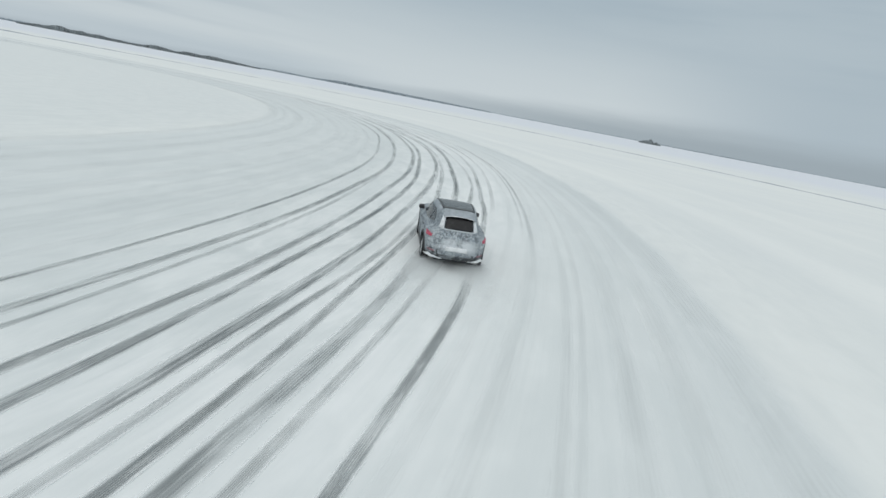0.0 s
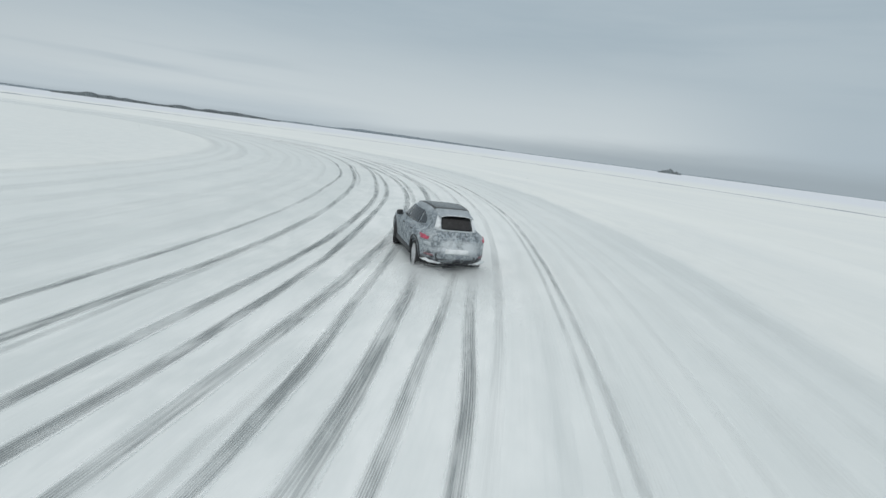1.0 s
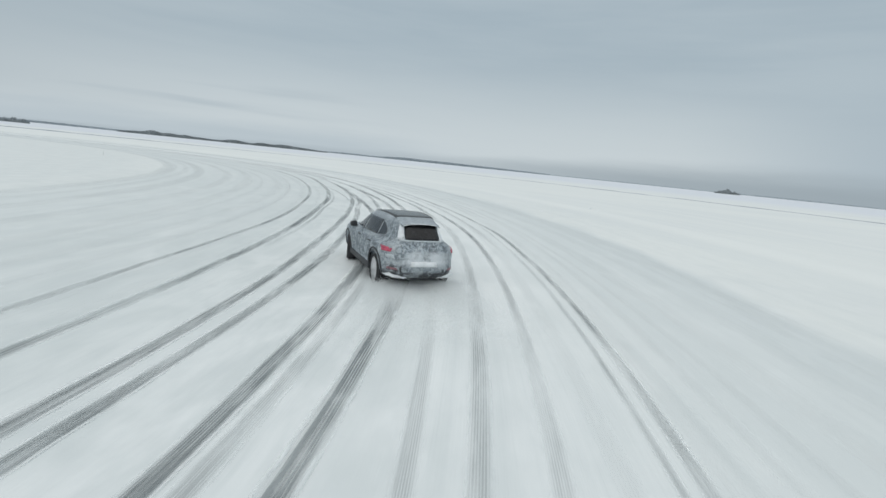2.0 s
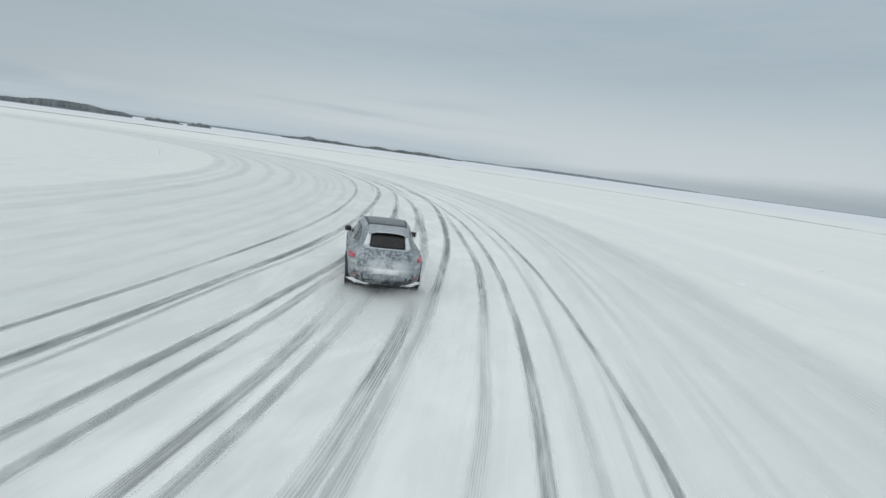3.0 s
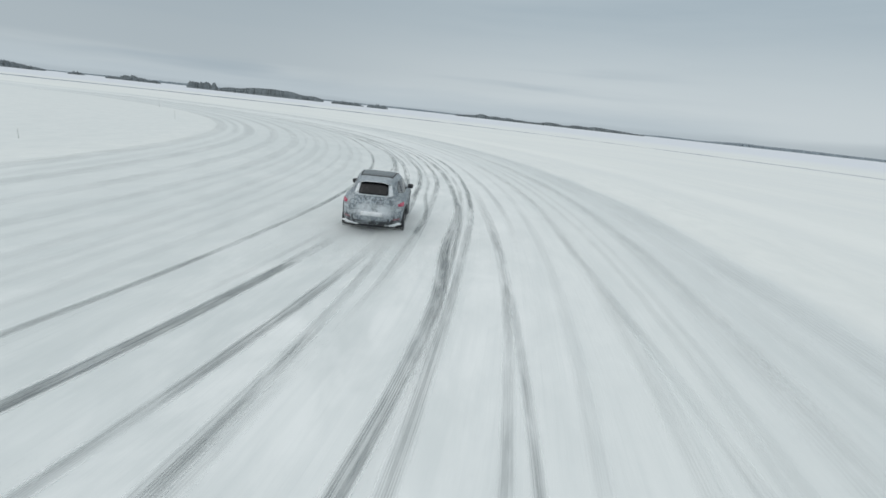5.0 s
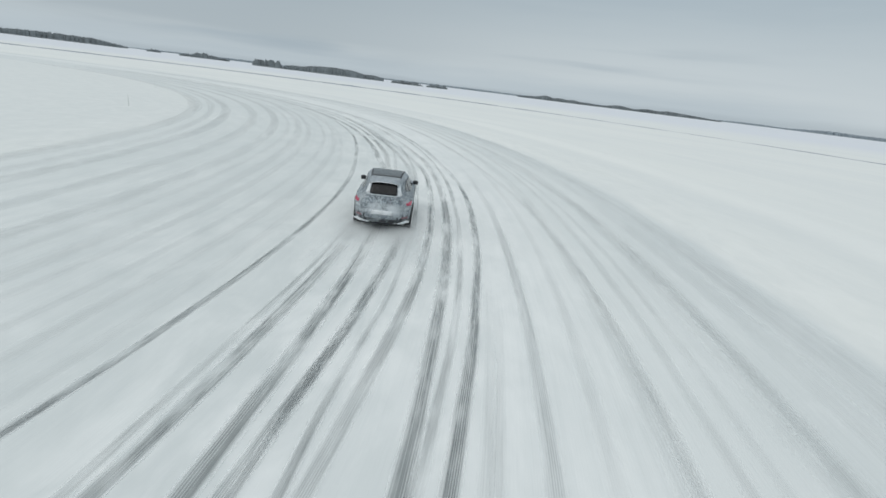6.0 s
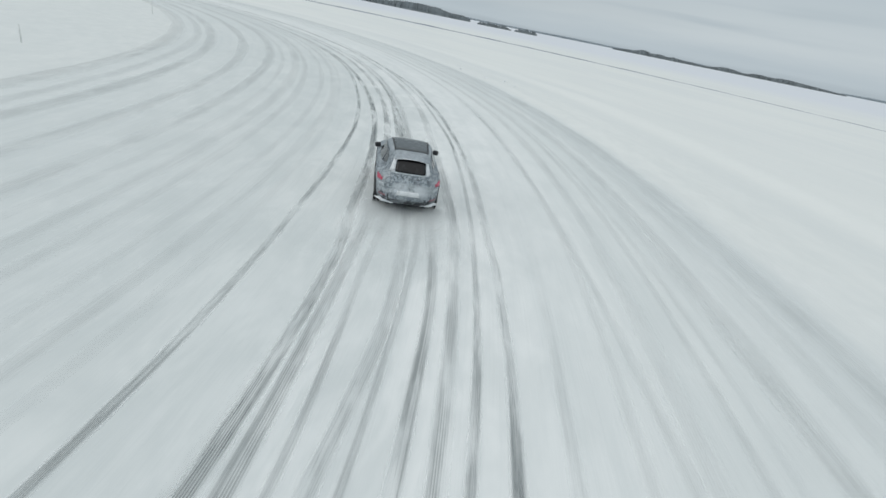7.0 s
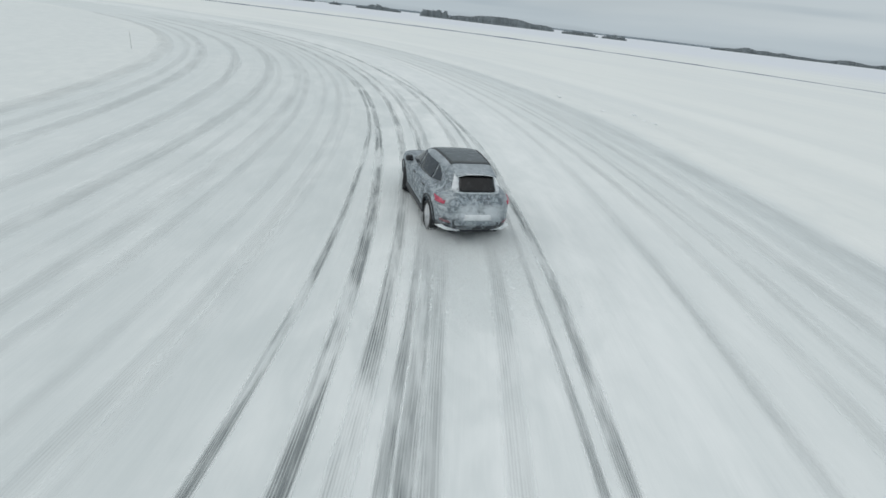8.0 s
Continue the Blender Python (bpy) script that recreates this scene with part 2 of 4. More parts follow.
def camouflage_material():
    """Grey wrap with a printed squiggle pattern, dusted with snow low down at the tail."""
    m, n = material("camouflage_wrap")
    where = n.add("ShaderNodeTexCoord").outputs["Object"]
    p = n.add("ShaderNodeSeparateXYZ", {0: where})
    warp = n.noise(where, 5.6, 2.0, 0.5, 2.8)
    line = n.span(n.math("ABSOLUTE", n.math("SUBTRACT", warp, 0.5)), 0.046, 0.018)
    blot = n.noise(where, 6.6, 2.0, 0.5, 1.8)
    base = n.mix(n.span(blot, 0.40, 0.60), (0.16, 0.19, 0.215), (0.39, 0.44, 0.475))
    base = n.mix(n.math("MULTIPLY", n.span(n.noise(where, 9.0, 1.0, 0.5, 1.5), 0.55, 0.62), 0.75), base, (0.10, 0.115, 0.13))
    base = n.mix(n.math("MULTIPLY", line, 0.64), base, (0.055, 0.065, 0.075))
    base = n.mix(n.math("MULTIPLY", n.span(n.noise(where, 7.0, 2.0, 0.5, 1.5), 0.60, 0.66), 0.6), base, (0.55, 0.59, 0.61))
    dust = n.noise(where, 3.2, 5.0, 0.68)
    tail = n.span(p.outputs[1], -2.0, -2.25)
    belt = n.math("MULTIPLY", n.span(p.outputs[2], 0.52, 0.72), n.span(p.outputs[2], 0.98, 0.82))
    belt = n.math("MULTIPLY", belt, n.span(n.math("ABSOLUTE", p.outputs[0]), 0.75, 0.25))
    snow = n.math("MULTIPLY", n.math("MULTIPLY", tail, belt), n.span(dust, 0.3, 0.6))
    snow = n.math("MAXIMUM", n.math("MULTIPLY", snow, 0.85), n.span(dust, 0.50, 0.78, 0.0, 0.6))
    print_band = n.math("MULTIPLY", n.span(p.outputs[2], 0.86, 0.93), n.span(n.math("ABSOLUTE", p.outputs[0]), 0.62, 0.48))
    grime = n.math("MULTIPLY", n.math("MULTIPLY", n.span(p.outputs[1], -1.75, -2.1), n.math("SUBTRACT", 1.0, print_band)), n.span(dust, 0.36, 0.62, 0.1, 0.7))
    base = n.mix(grime, base, (0.40, 0.435, 0.455))
    skirt = n.math("MULTIPLY", n.span(p.outputs[2], 0.47, 0.40), n.span(p.outputs[1], -1.75, -1.95))
    base = n.mix(n.math("MULTIPLY", skirt, n.span(n.noise(where, 7.0, 3.0, 0.6), 0.40, 0.52, 0.45, 1.0)), base, (0.05, 0.053, 0.057))
    corner = n.math("MULTIPLY", n.math("MULTIPLY", n.span(p.outputs[2], 0.66, 0.52), n.span(n.math("ABSOLUTE", p.outputs[0]), 0.40, 0.52)), n.span(p.outputs[1], -1.9, -2.1))
    base = n.mix(n.math("MULTIPLY", corner, n.span(n.noise(where, 8.0, 2.0, 0.6, 1.0), 0.46, 0.56)), base, (0.045, 0.048, 0.052))
    crown = n.math("MULTIPLY", n.span(p.outputs[2], 1.42, 1.52), n.span(dust, 0.28, 0.60, 0.35, 0.85))
    base = n.mix(crown, base, (0.34, 0.375, 0.405))
    finish(n, n.mix(snow, base, (0.72, 0.75, 0.77)), rough=0.55, bump=dust, strength=0.15, reach=0.01)
    return m


def glass_material(name, colour, rough, veil=0.2):
    m, n = material(name)
    film = n.noise(n.add("ShaderNodeTexCoord").outputs["Object"], 7.0, 4.0, 0.65)
    finish(n, n.mix(n.span(film, 0.5, 0.8, 0.0, veil), colour, (0.4, 0.43, 0.45)), rough=rough, specular=0.4)
    return m


def lamp_material():
    m, n = material("red_lamp")
    spots = n.noise(n.add("ShaderNodeTexCoord").outputs["Object"], 25.0, 2.0)
    red = n.mix(n.span(spots, 0.4, 0.65), (0.52, 0.09, 0.14), (0.20, 0.03, 0.05))
    finish(n, red, rough=0.2, **{"Emission Color": (1.0, 0.09, 0.22, 1), "Emission Strength": 0.07})
    return m


def smear_material(name, colour, ragged, size):
    """Wind-blown snow stuck to a panel, with ragged holes."""
    m, n = material(name)
    where = n.add("ShaderNodeTexCoord").outputs["Object"]
    crust = n.noise(where, size, 4.0, 0.6)
    finish(n, n.mix(n.span(crust, 0.35, 0.65), [c * 0.82 for c in colour], colour), rough=0.8,
           bump=crust, strength=0.4, reach=0.01, alpha=n.span(crust, ragged - 0.08, ragged + 0.06))
    return m


def flake_material():
    m, n = material("snow_dust")
    powder = n.add("ShaderNodeMixShader", {0: 0.5, 1: n.add("ShaderNodeBsdfDiffuse", {0: (0.93, 0.94, 0.94, 1)}).outputs[0],
                                           2: n.add("ShaderNodeBsdfTranslucent", {0: (0.93, 0.94, 0.94, 1)}).outputs[0]}).outputs[0]
    thin = n.add("ShaderNodeMixShader", {0: 0.6, 1: n.add("ShaderNodeBsdfTransparent").outputs[0], 2: powder}).outputs[0]
    n.add("ShaderNodeOutputMaterial", {0: thin})
    return m


SNOW = snow_ground_material()
FLAKES = flake_material()
TRACK = track_material()
CAMO = camouflage_material()
LOOSE_SNOW = plain_material("loose_snow", (0.82, 0.84, 0.85), 0.8, vary=0.06, scale=4.0, bump=0.3)
BLACK_PLASTIC = plain_material("black_plastic", (0.035, 0.037, 0.04), 0.55)
RUBBER = plain_material("tyre_rubber", (0.03, 0.03, 0.032), 0.8, bump=0.3)
RIM_SNOW = plain_material("snow_packed_rim", (0.56, 0.57, 0.58), 0.6, vary=0.15)
SIDE_GLASS = glass_material("tinted_glass", (0.035, 0.042, 0.05), 0.12)
REAR_GLASS = glass_material("dusty_rear_glass", (0.012, 0.011, 0.012), 0.25, 0.06)
ROOF_GLASS = glass_material("roof_glass", (0.085, 0.095, 0.10), 0.27)
RED_LAMP = lamp_material()
REFLECTOR = plain_material("red_reflector", (0.27, 0.14, 0.16), 0.45, vary=0.5, scale=12.0)
DUSTY = plain_material("dusty_white", (0.50, 0.54, 0.56), 0.8, vary=0.25, scale=9.0)
PLATE = smear_material("plate_snow", (0.80, 0.82, 0.83), 0.34, 5.0)
PILLAR_SNOW = smear_material("pillar_snow", (0.80, 0.82, 0.84), 0.33, 7.0)
# distance haze is put into the woods' base colours, palest for the farthest
FAR_NEEDLES = plain_material("hazed_far_forest", (0.31, 0.355, 0.39), 0.95, vary=0.15, scale=0.02)
NEEDLES = plain_material("hazed_spruce", (0.20, 0.225, 0.235), 0.9, vary=0.25, scale=0.05)
STAKE = plain_material("weathered_wood", (0.42, 0.43, 0.42), 0.8)
# shade on the bank's side is put into its base colour
BANK = plain_material("shade_toned_bank", (0.20, 0.225, 0.29), 0.85, vary=0.25, scale=0.2)


# ---- mesh helpers ----
def mesh_object(name, verts, faces, mat, parent=None, label="", smooth=True):
    me = bpy.data.meshes.new(name)
    me.from_pydata([tuple(v) for v in verts], [], faces)
    me.materials.append(mat)
    if smooth:
        me.shade_smooth()
    me.update()
    ob = new(name, me)
    ob.parent = parent
    return tagged(ob, label)


def part(name, bm, mat, parent, label="", smooth=True):
    me = bpy.data.meshes.new(name)
    bmesh.ops.recalc_face_normals(bm, faces=bm.faces)
    bm.to_mesh(me)
    bm.free()
    me.materials.append(mat)
    if smooth:
        me.shade_smooth()
    ob = new(name, me)
    ob.parent = parent
    return tagged(ob, label)


def rounded_box(size, at=(0, 0, 0), turn=(0, 0, 0), bevel=0.03, steps=3):
    bm = bmesh.new()
    bmesh.ops.create_cube(bm, size=1.0)
    bmesh.ops.scale(bm, vec=size, verts=bm.verts)
    bmesh.ops.bevel(bm, geom=bm.edges[:], offset=bevel, segments=steps, profile=0.6, affect="EDGES")
    bm.transform(pose(*at, *turn))
    return bm


def grid_faces(rows, cols, closed=False):
    out = []
    for i in range(rows - 1):
        for j in range(cols if closed else cols - 1):
            k = (j + 1) % cols
            out.append((i * cols + j, i * cols + k, (i + 1) * cols + k, (i + 1) * cols + j))
    return out


def smooth_curve(nodes, x):
    """Cosine-free Catmull-Rom through (x, value) nodes."""
    xs, ys = [a for a, _ in nodes], [b for _, b in nodes]
    if x <= xs[0]:
        return ys[0]
    if x >= xs[-1]:
        return ys[-1]
    k = max(i for i in range(len(xs) - 1) if xs[i] <= x)
    h = xs[k + 1] - xs[k]
    s = (x - xs[k]) / h

    def slope(i):
        a, b = max(i - 1, 0), min(i + 1, len(xs) - 1)
        return (ys[b] - ys[a]) / (xs[b] - xs[a]) * h
    return ((2 * s**3 - 3 * s**2 + 1) * ys[k] + (s**3 - 2 * s**2 + s) * slope(k)
            + (3 * s**2 - 2 * s**3) * ys[k + 1] + (s**3 - s**2) * slope(k + 1))


# ---- the frozen lake ----
def step(x, lo, hi):
    s = min(1.0, max(0.0, (x - lo) / (hi - lo)))
    return s * s * (3 - 2 * s)


def ground_height(r, a):
    """Lane ploughed flat, fields a little higher, low banks of pushed snow along both edges."""
    x, y = r * math.cos(a), r * math.sin(a)
    wave = noise.noise((x * 0.03, y * 0.03, 1.0))
    inner = step(r + wave * 0.8, LANE_IN + 0.8, LANE_IN - 1.2)
    outer = step(r + wave * 1.2, LANE_OUT - 1.0, LANE_OUT + 2.5)
    z = 0.07 * inner + 0.12 * outer
    for mid, wide, high in ((112.6, 0.8, 0.18), (116.0, 1.1, 0.13), (121.5, 1.5, 0.17), (128.0, 2.0, 0.15), (80.8, 0.9, 0.06)):
        ragged = 0.6 + 0.8 * noise.noise((x * 0.08, y * 0.08, mid))
        z += high * max(0.0, ragged) * math.exp(-((r + wave * 1.5 - mid) / wide) ** 2)
    if r > 125 or r < 78:
        z += 0.05 * noise.noise((x * 0.05, y * 0.05, 4.0)) * min(1.0, abs(r - 100) / 60)
    return z


def build_ground():
    radii = [0.5, 10, 20, 30, 40, 50, 60, 66, 71, 75]
    radii += [77 + 0.5 * i for i in range(18)] + [86 + 1.0 * i for i in range(23)] + [109 + 0.45 * i for i in range(36)]
    radii += [126, 127, 128, 129, 130.5, 133, 138, 144, 152, 162, 174, 188, 200, 211, 214, 217, 235, 260, 300, 360, 450, 600, 800, 1100, 1500, 2100, 3000, 4600]
    turns = 900
    verts = []
    for r in radii:
        for j in range(turns):
            a = 2 * math.pi * j / turns
            verts.append((r * math.cos(a), r * math.sin(a), ground_height(r, a)))
    verts.append((0, 0, 0))
    faces = grid_faces(len(radii), turns, closed=True)
    faces += [(len(verts) - 1, j, (j + 1) % turns) for j in range(turns)]
    faces = [tuple(reversed(f)) if len(f) == 4 else f for f in faces]
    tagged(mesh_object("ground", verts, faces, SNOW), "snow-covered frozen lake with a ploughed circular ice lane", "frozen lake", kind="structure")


build_ground()

TRACKS_MADE = []


def tyre_track(nodes, width, start=-40, end=125, fade=4.0):
    """One tyre's track round the lane: radius and darkness by angle (degrees)."""
    line, tone = [(a, r) for a, r, _ in nodes], [(a, d) for a, _, d in nodes]
    depth = max(d for _, d in tone)
    verts, faces, uvs, deep = [], [], [], []
    steps = int((end - start) / 0.25)
    lift = 0.006 + 0.0011 * len(TRACKS_MADE)
    across = 5
    seed = len(TRACKS_MADE) * 3.7
    for i in range(steps + 1):
        a = start + (end - start) * i / steps
        r = smooth_curve(line, a) + 0.05 * noise.noise((a * 0.14, seed, 0.0)) + 0.02 * noise.noise((a * 0.6, seed, 5.0))
        w = 1.12 * width * (1.0 + 0.28 * noise.noise((a * 0.22, seed, 9.0)))
        d = smooth_curve(tone, a) * min(1.0, (a - start) / fade, (end - a) / fade)
        # darkness scaled by angle round the ring, weakest near 60 degrees
        d *= smooth_curve(((-40, 1.18), (-8, 1.15), (0, 1.02), (16, 1.02), (22, 1.12), (30, 1.1), (38, 0.95), (50, 0.95), (60, 0.7), (66, 0.95), (90, 1.0)), a)
        d *= 1.0 + (0.4 if depth > 0.4 else 0.15) * noise.noise((a * 0.3, seed, 14.0))
        for k in range(across):
            u = k / (across - 1)
            q = r + (u - 0.5) * w
            t = radians(a)
            rise = 0.004 * (1 - abs(2 * u - 1))
            verts.append((q * math.cos(t), q * math.sin(t), lift + rise))
            uvs.append((u, radians(a) * 100.0))
            deep.append(max(0.0, d))
    faces = [tuple(reversed(f)) for f in grid_faces(steps + 1, across)]
    ob = mesh_object("tyre_track", verts, faces, TRACK)
    layer = ob.data.uv_layers.new(name="UVMap")
    for loop in ob.data.loops:
        layer.data[loop.index].uv = uvs[loop.vertex_index]
    attribute = ob.data.attributes.new("depth", "FLOAT", "POINT")
    for i, d in enumerate(deep):
        attribute.data[i].value = d
    TRACKS_MADE.append(ob)
    dark = "dark icy tyre track pressed into the packed snow" if depth > 0.5 else "faint tyre track half filled with blown snow"
    return tagged(ob, dark, "tyre track", "tyre tracks round the lane", "structure")


def build_tracks():
    # angle, radius, darkness along each tyre's line
    tyre_track(((-40, 97.9, .7), (-15, 95.55, .8), (-9, 95.2, .8), (-4, 94.95, .75), (1, 94.75, .65), (5, 94.6, .4), (10, 94.5, .6), (16, 94.8, .75), (21, 94.87, .7), (26, 95.02, .65), (32, 95.25, .6),
                (39, 95.75, .7), (44, 96.18, .85), (49, 96.42, .85), (55, 96.48, .75), (60, 96.32, .8), (66, 96.43, .75), (73, 96.3, .6), (78, 96.3, .6), (94, 95.6, .5)), 0.22)
    tyre_track(((-40, 98.9, .6), (-15, 96.7, .6), (-9, 96.4, .65), (-4, 96.15, .7), (1, 96.2, .65), (7, 95.97, .6), (16, 95.9, .75), (19, 95.95, .75), (22, 96.2, .75), (25, 96.4, .7), (31, 96.75, .7), (38, 97.6, .98),
                (40, 97.88, 1.1), (43, 97.92, .65), (46, 97.95, .85), (50, 98.02, .55), (54, 98.1, .85), (58, 98.0, .8), (60, 97.72, .85), (63, 97.55, .8), (66, 97.38, .9), (70, 97.1, .75), (74, 96.83, .7), (94, 95.9, .4)), 0.34)
    tyre_track(((-40, 99.5, .5), (-15, 97.25, .55), (-9, 96.87, .5), (-3, 96.4, .3)), 0.2, end=2)
    tyre_track(((12, 96.2, .3), (16, 96.28, .5), (19, 96.28, .45), (22, 96.58, .4), (25, 96.7, .2)), 0.17, start=11, end=28, fade=2.0)
    tyre_track(((21, 97.8, .3), (24, 97.58, .5), (26, 97.38, .5), (29, 96.92, .3)), 0.17, start=20, end=31, fade=2.0)
    tyre_track(((36, 96.9, .2), (39, 97.27, .45), (42, 97.62, .4), (45, 97.6, .4), (49, 97.72, .45), (52, 97.92, .4)), 0.18, start=35, end=56)
    tyre_track(((-40, 100.5, .6), (-15, 98.36, .65), (-12, 98.25, .7), (-9, 98.0, .75), (-4, 97.7, .85), (1, 97.72, .85), (4, 97.62, .85), (8, 97.6, .8), (13, 97.48, .8), (17, 97.58, .8), (21, 97.8, .8), (25, 98.08, .75),
                (28, 98.15, .6), (33, 98.5, .55), (39, 99.08, .6), (41, 99.16, .5), (44, 98.88, .8), (49, 98.72, .8), (52, 98.62, .7), (55, 98.45, .6), (58, 98.3, .5), (61, 98.28, .55), (66, 97.97, .85), (70, 97.86, .55), (90, 97.2, .5)), 0.34)
    tyre_track(((-40, 101.4, .7), (-15, 99.17, .75), (-11, 98.78, .85), (-5, 98.57, .85), (-1, 98.46, .85), (4, 98.14, .85), (9, 98.2, .8), (14, 98.15, .75), (18, 98.16, .7), (20, 98.15, .5), (22, 98.38, .42)), 0.32, end=25.5, fade=3.0)
    tyre_track(((-40, 102.4, .8), (-15, 100.22, .8), (-12, 99.92, .85), (-9, 99.7, .9), (-6, 99.5, .9), (-1, 99.46, .85), (3, 99.55, .85), (9, 99.5, .8), (15, 99.25, .8), (17, 99.15, .75), (19, 98.98, .6), (21, 98.75, .8),
                (25, 98.42, .7), (30, 98.3, .4)), 0.38, end=34)
    tyre_track(((-40, 103.0, .8), (-16, 100.83, .85), (-13, 100.5, .7), (-9, 100.45, .45), (-5, 100.15, .3)), 0.26, end=-3, fade=3.0)
    tyre_track(((-40, 103.6, .7), (-15, 101.4, .75), (-12, 101.02, .65), (-9, 100.78, .6), (-6, 100.55, .75), (-4, 100.4, .8), (-2, 100.14, .75), (1, 100.0, .6), (4, 99.9, .45), (9, 99.85, .4), (15, 99.73, .7), (18, 99.6, .55),
                (21, 99.47, .7), (24, 99.55, .5), (27, 99.6, .5), (34, 99.6, .5), (39, 99.42, .5), (44, 99.3, .75), (48, 99.48, .75), (51, 99.57, .75), (54, 99.45, .7), (57, 99.6, .5), (61, 99.2, .45), (66, 98.72, .7), (69, 98.6, .55), (90, 97.9, .4)), 0.3)
    tyre_track(((-40, 104.2, .6), (-15, 102.0, .65), (-12, 101.85, .6), (-9, 101.55, .55), (-5, 101.38, .6), (-3, 101.2, .75), (0, 101.0, .9), (4, 100.7, .85), (9, 100.75, .8), (15, 100.9, .85), (17, 100.82, .75), (19, 100.68, .55),
                (21, 100.33, .6), (23, 100.22, .55), (26, 99.98, .7), (28, 99.8, .6), (32, 99.75, .4)), 0.42, end=36)
    tyre_track(((-40, 104.8, .5), (-15, 102.58, .6), (-10, 102.35, .45), (-5, 102.13, .75), (-3, 102.02, .7), (0, 102.05, .55), (3, 101.93, .4), (8, 101.6, .2), (13, 101.45, .2)), 0.26, end=16)
    tyre_track(((-40, 105.8, .7), (-15, 103.66, .8), (-11, 103.5, .75), (-9, 103.27, .7), (-6, 103.05, .6), (-4, 102.93, .75), (-2, 102.65, .6), (0, 102.55, .85), (2, 102.46, .6), (8, 102.6, .4), (16, 102.73, .3), (18, 102.55, .3),
                (21, 102.38, .55), (23, 102.22, .6), (25, 101.95, .7), (27, 101.75, .7), (29, 101.58, .45)), 0.3, end=32)
    tyre_track(((10, 101.4, .15), (15, 101.28, .35), (18, 101.2, .35), (20, 101.1, .6), (22, 101.06, .75), (24, 101.08, .95), (27, 101.07, 1.0), (30, 101.15, 1.0), (33, 101.3, .8), (37, 101.38, .55), (40, 101.12, .85), (43, 101.33, .6),
                (46, 101.22, .75), (50, 101.13, .75), (55, 100.97, .6), (58, 100.85, .5), (60, 100.77, .5), (62, 100.5, .35), (66, 100.1, .4), (70, 100.1, .3), (85, 99.6, .4)), 0.36, start=10)
    tyre_track(((36, 101.5, .3), (39, 101.38, .6), (43, 101.47, .45), (47, 101.55, .4), (53, 101.5, .45), (56, 101.47, .75), (60, 101.3, .55), (63, 101.18, .5), (66, 101.08, .65), (69, 100.8, .4), (80, 100.4, .45)), 0.2, start=34, end=92)
    tyre_track(((-4, 103.3, .2), (0, 103.24, .38), (2, 103.27, .25), (8, 103.5, .3), (14, 103.6, .65), (16, 103.56, .8), (18, 103.4, .75), (20, 103.2, .75), (22, 103.0, .8), (25, 102.68, .75), (29, 102.3, .55), (33, 101.87, .45), (39, 101.66, .42),
                (43, 101.84, .6), (47, 102.0, .85), (51, 102.1, .8), (55, 102.13, .8), (58, 101.95, .6), (60, 101.74, .6), (63, 101.6, .6), (66, 101.42, .8), (69, 101.3, .85), (72, 101.1, .7), (76, 100.95, .6), (90, 99.5, .5)), 0.28, start=-6)
    tyre_track(((14, 104.3, .25), (17, 104.22, .32), (21, 103.92, .32), (24, 103.72, .36), (28, 103.3, .32), (31, 103.15, .32), (39, 102.8, .38), (43, 102.4, .22), (47, 102.3, .1)), 0.22, start=12, end=50)
    tyre_track(((42, 103.3, .25), (45, 103.26, .32), (50, 103.1, .32), (55, 103.0, .2)), 0.3, start=40, end=60)
    tyre_track(((-9, 105.3, .2), (-4, 105.05, .3), (0, 104.93, .55), (3, 104.93, .75), (8, 105.08, .7), (13, 105.12, .65), (16, 105.17, .8), (18, 104.98, .7), (20, 104.75, .8), (23, 104.45, .7), (26, 104.15, .7), (29, 103.93, .6), (33, 103.55, .5),
                (38, 102.95, .4), (44, 102.5, .25)), 0.2, start=-9, end=48)
    tyre_track(((-6, 104.8, .25), (2, 104.6, .45), (8, 104.75, .4), (14, 104.75, .3)), 0.13, start=-7, end=20)
    tyre_track(((41, 100.05, .5), (44, 100.15, .4), (48, 100.42, .7), (51, 100.46, .9), (55, 100.42, .75), (58, 100.3, .5), (66, 99.0, .45), (69, 98.9, .35), (80, 98.6, .3)), 0.32, start=37, end=86)
    tyre_track(((38, 99.93, .6), (40, 99.98, .5), (42, 100.1, .45), (45, 99.82, .55), (48, 99.95, .4), (54, 99.82, .75), (58, 99.8, .45), (61, 99.73, .35)), 0.18, start=36, end=66)
    tyre_track(((43, 99.42, .5), (46, 99.38, .6), (49, 99.6, .4)), 0.14, start=41, end=53)
    tyre_track(((52, 99.1, .3), (55, 98.98, .5), (58, 98.74, .4), (62, 98.9, .3), (66, 98.45, .85), (69, 98.37, .6)), 0.2, start=51, end=76)
    tyre_track(((24, 106.1, .16), (33, 106.15, .18), (40, 105.2, .2), (46, 105.3, .2), (50, 105.15, .2), (55, 104.8, .2), (60, 104.3, .18), (66, 104.0, .15)), 0.32, start=18, end=74)
    tyre_track(((36, 107.8, .12), (47, 107.75, .15), (53, 107.8, .14), (58, 107.3, .12)), 0.5, start=30, end=66)
    # old shallow ruts, half blown over
    rng = random.Random(4)
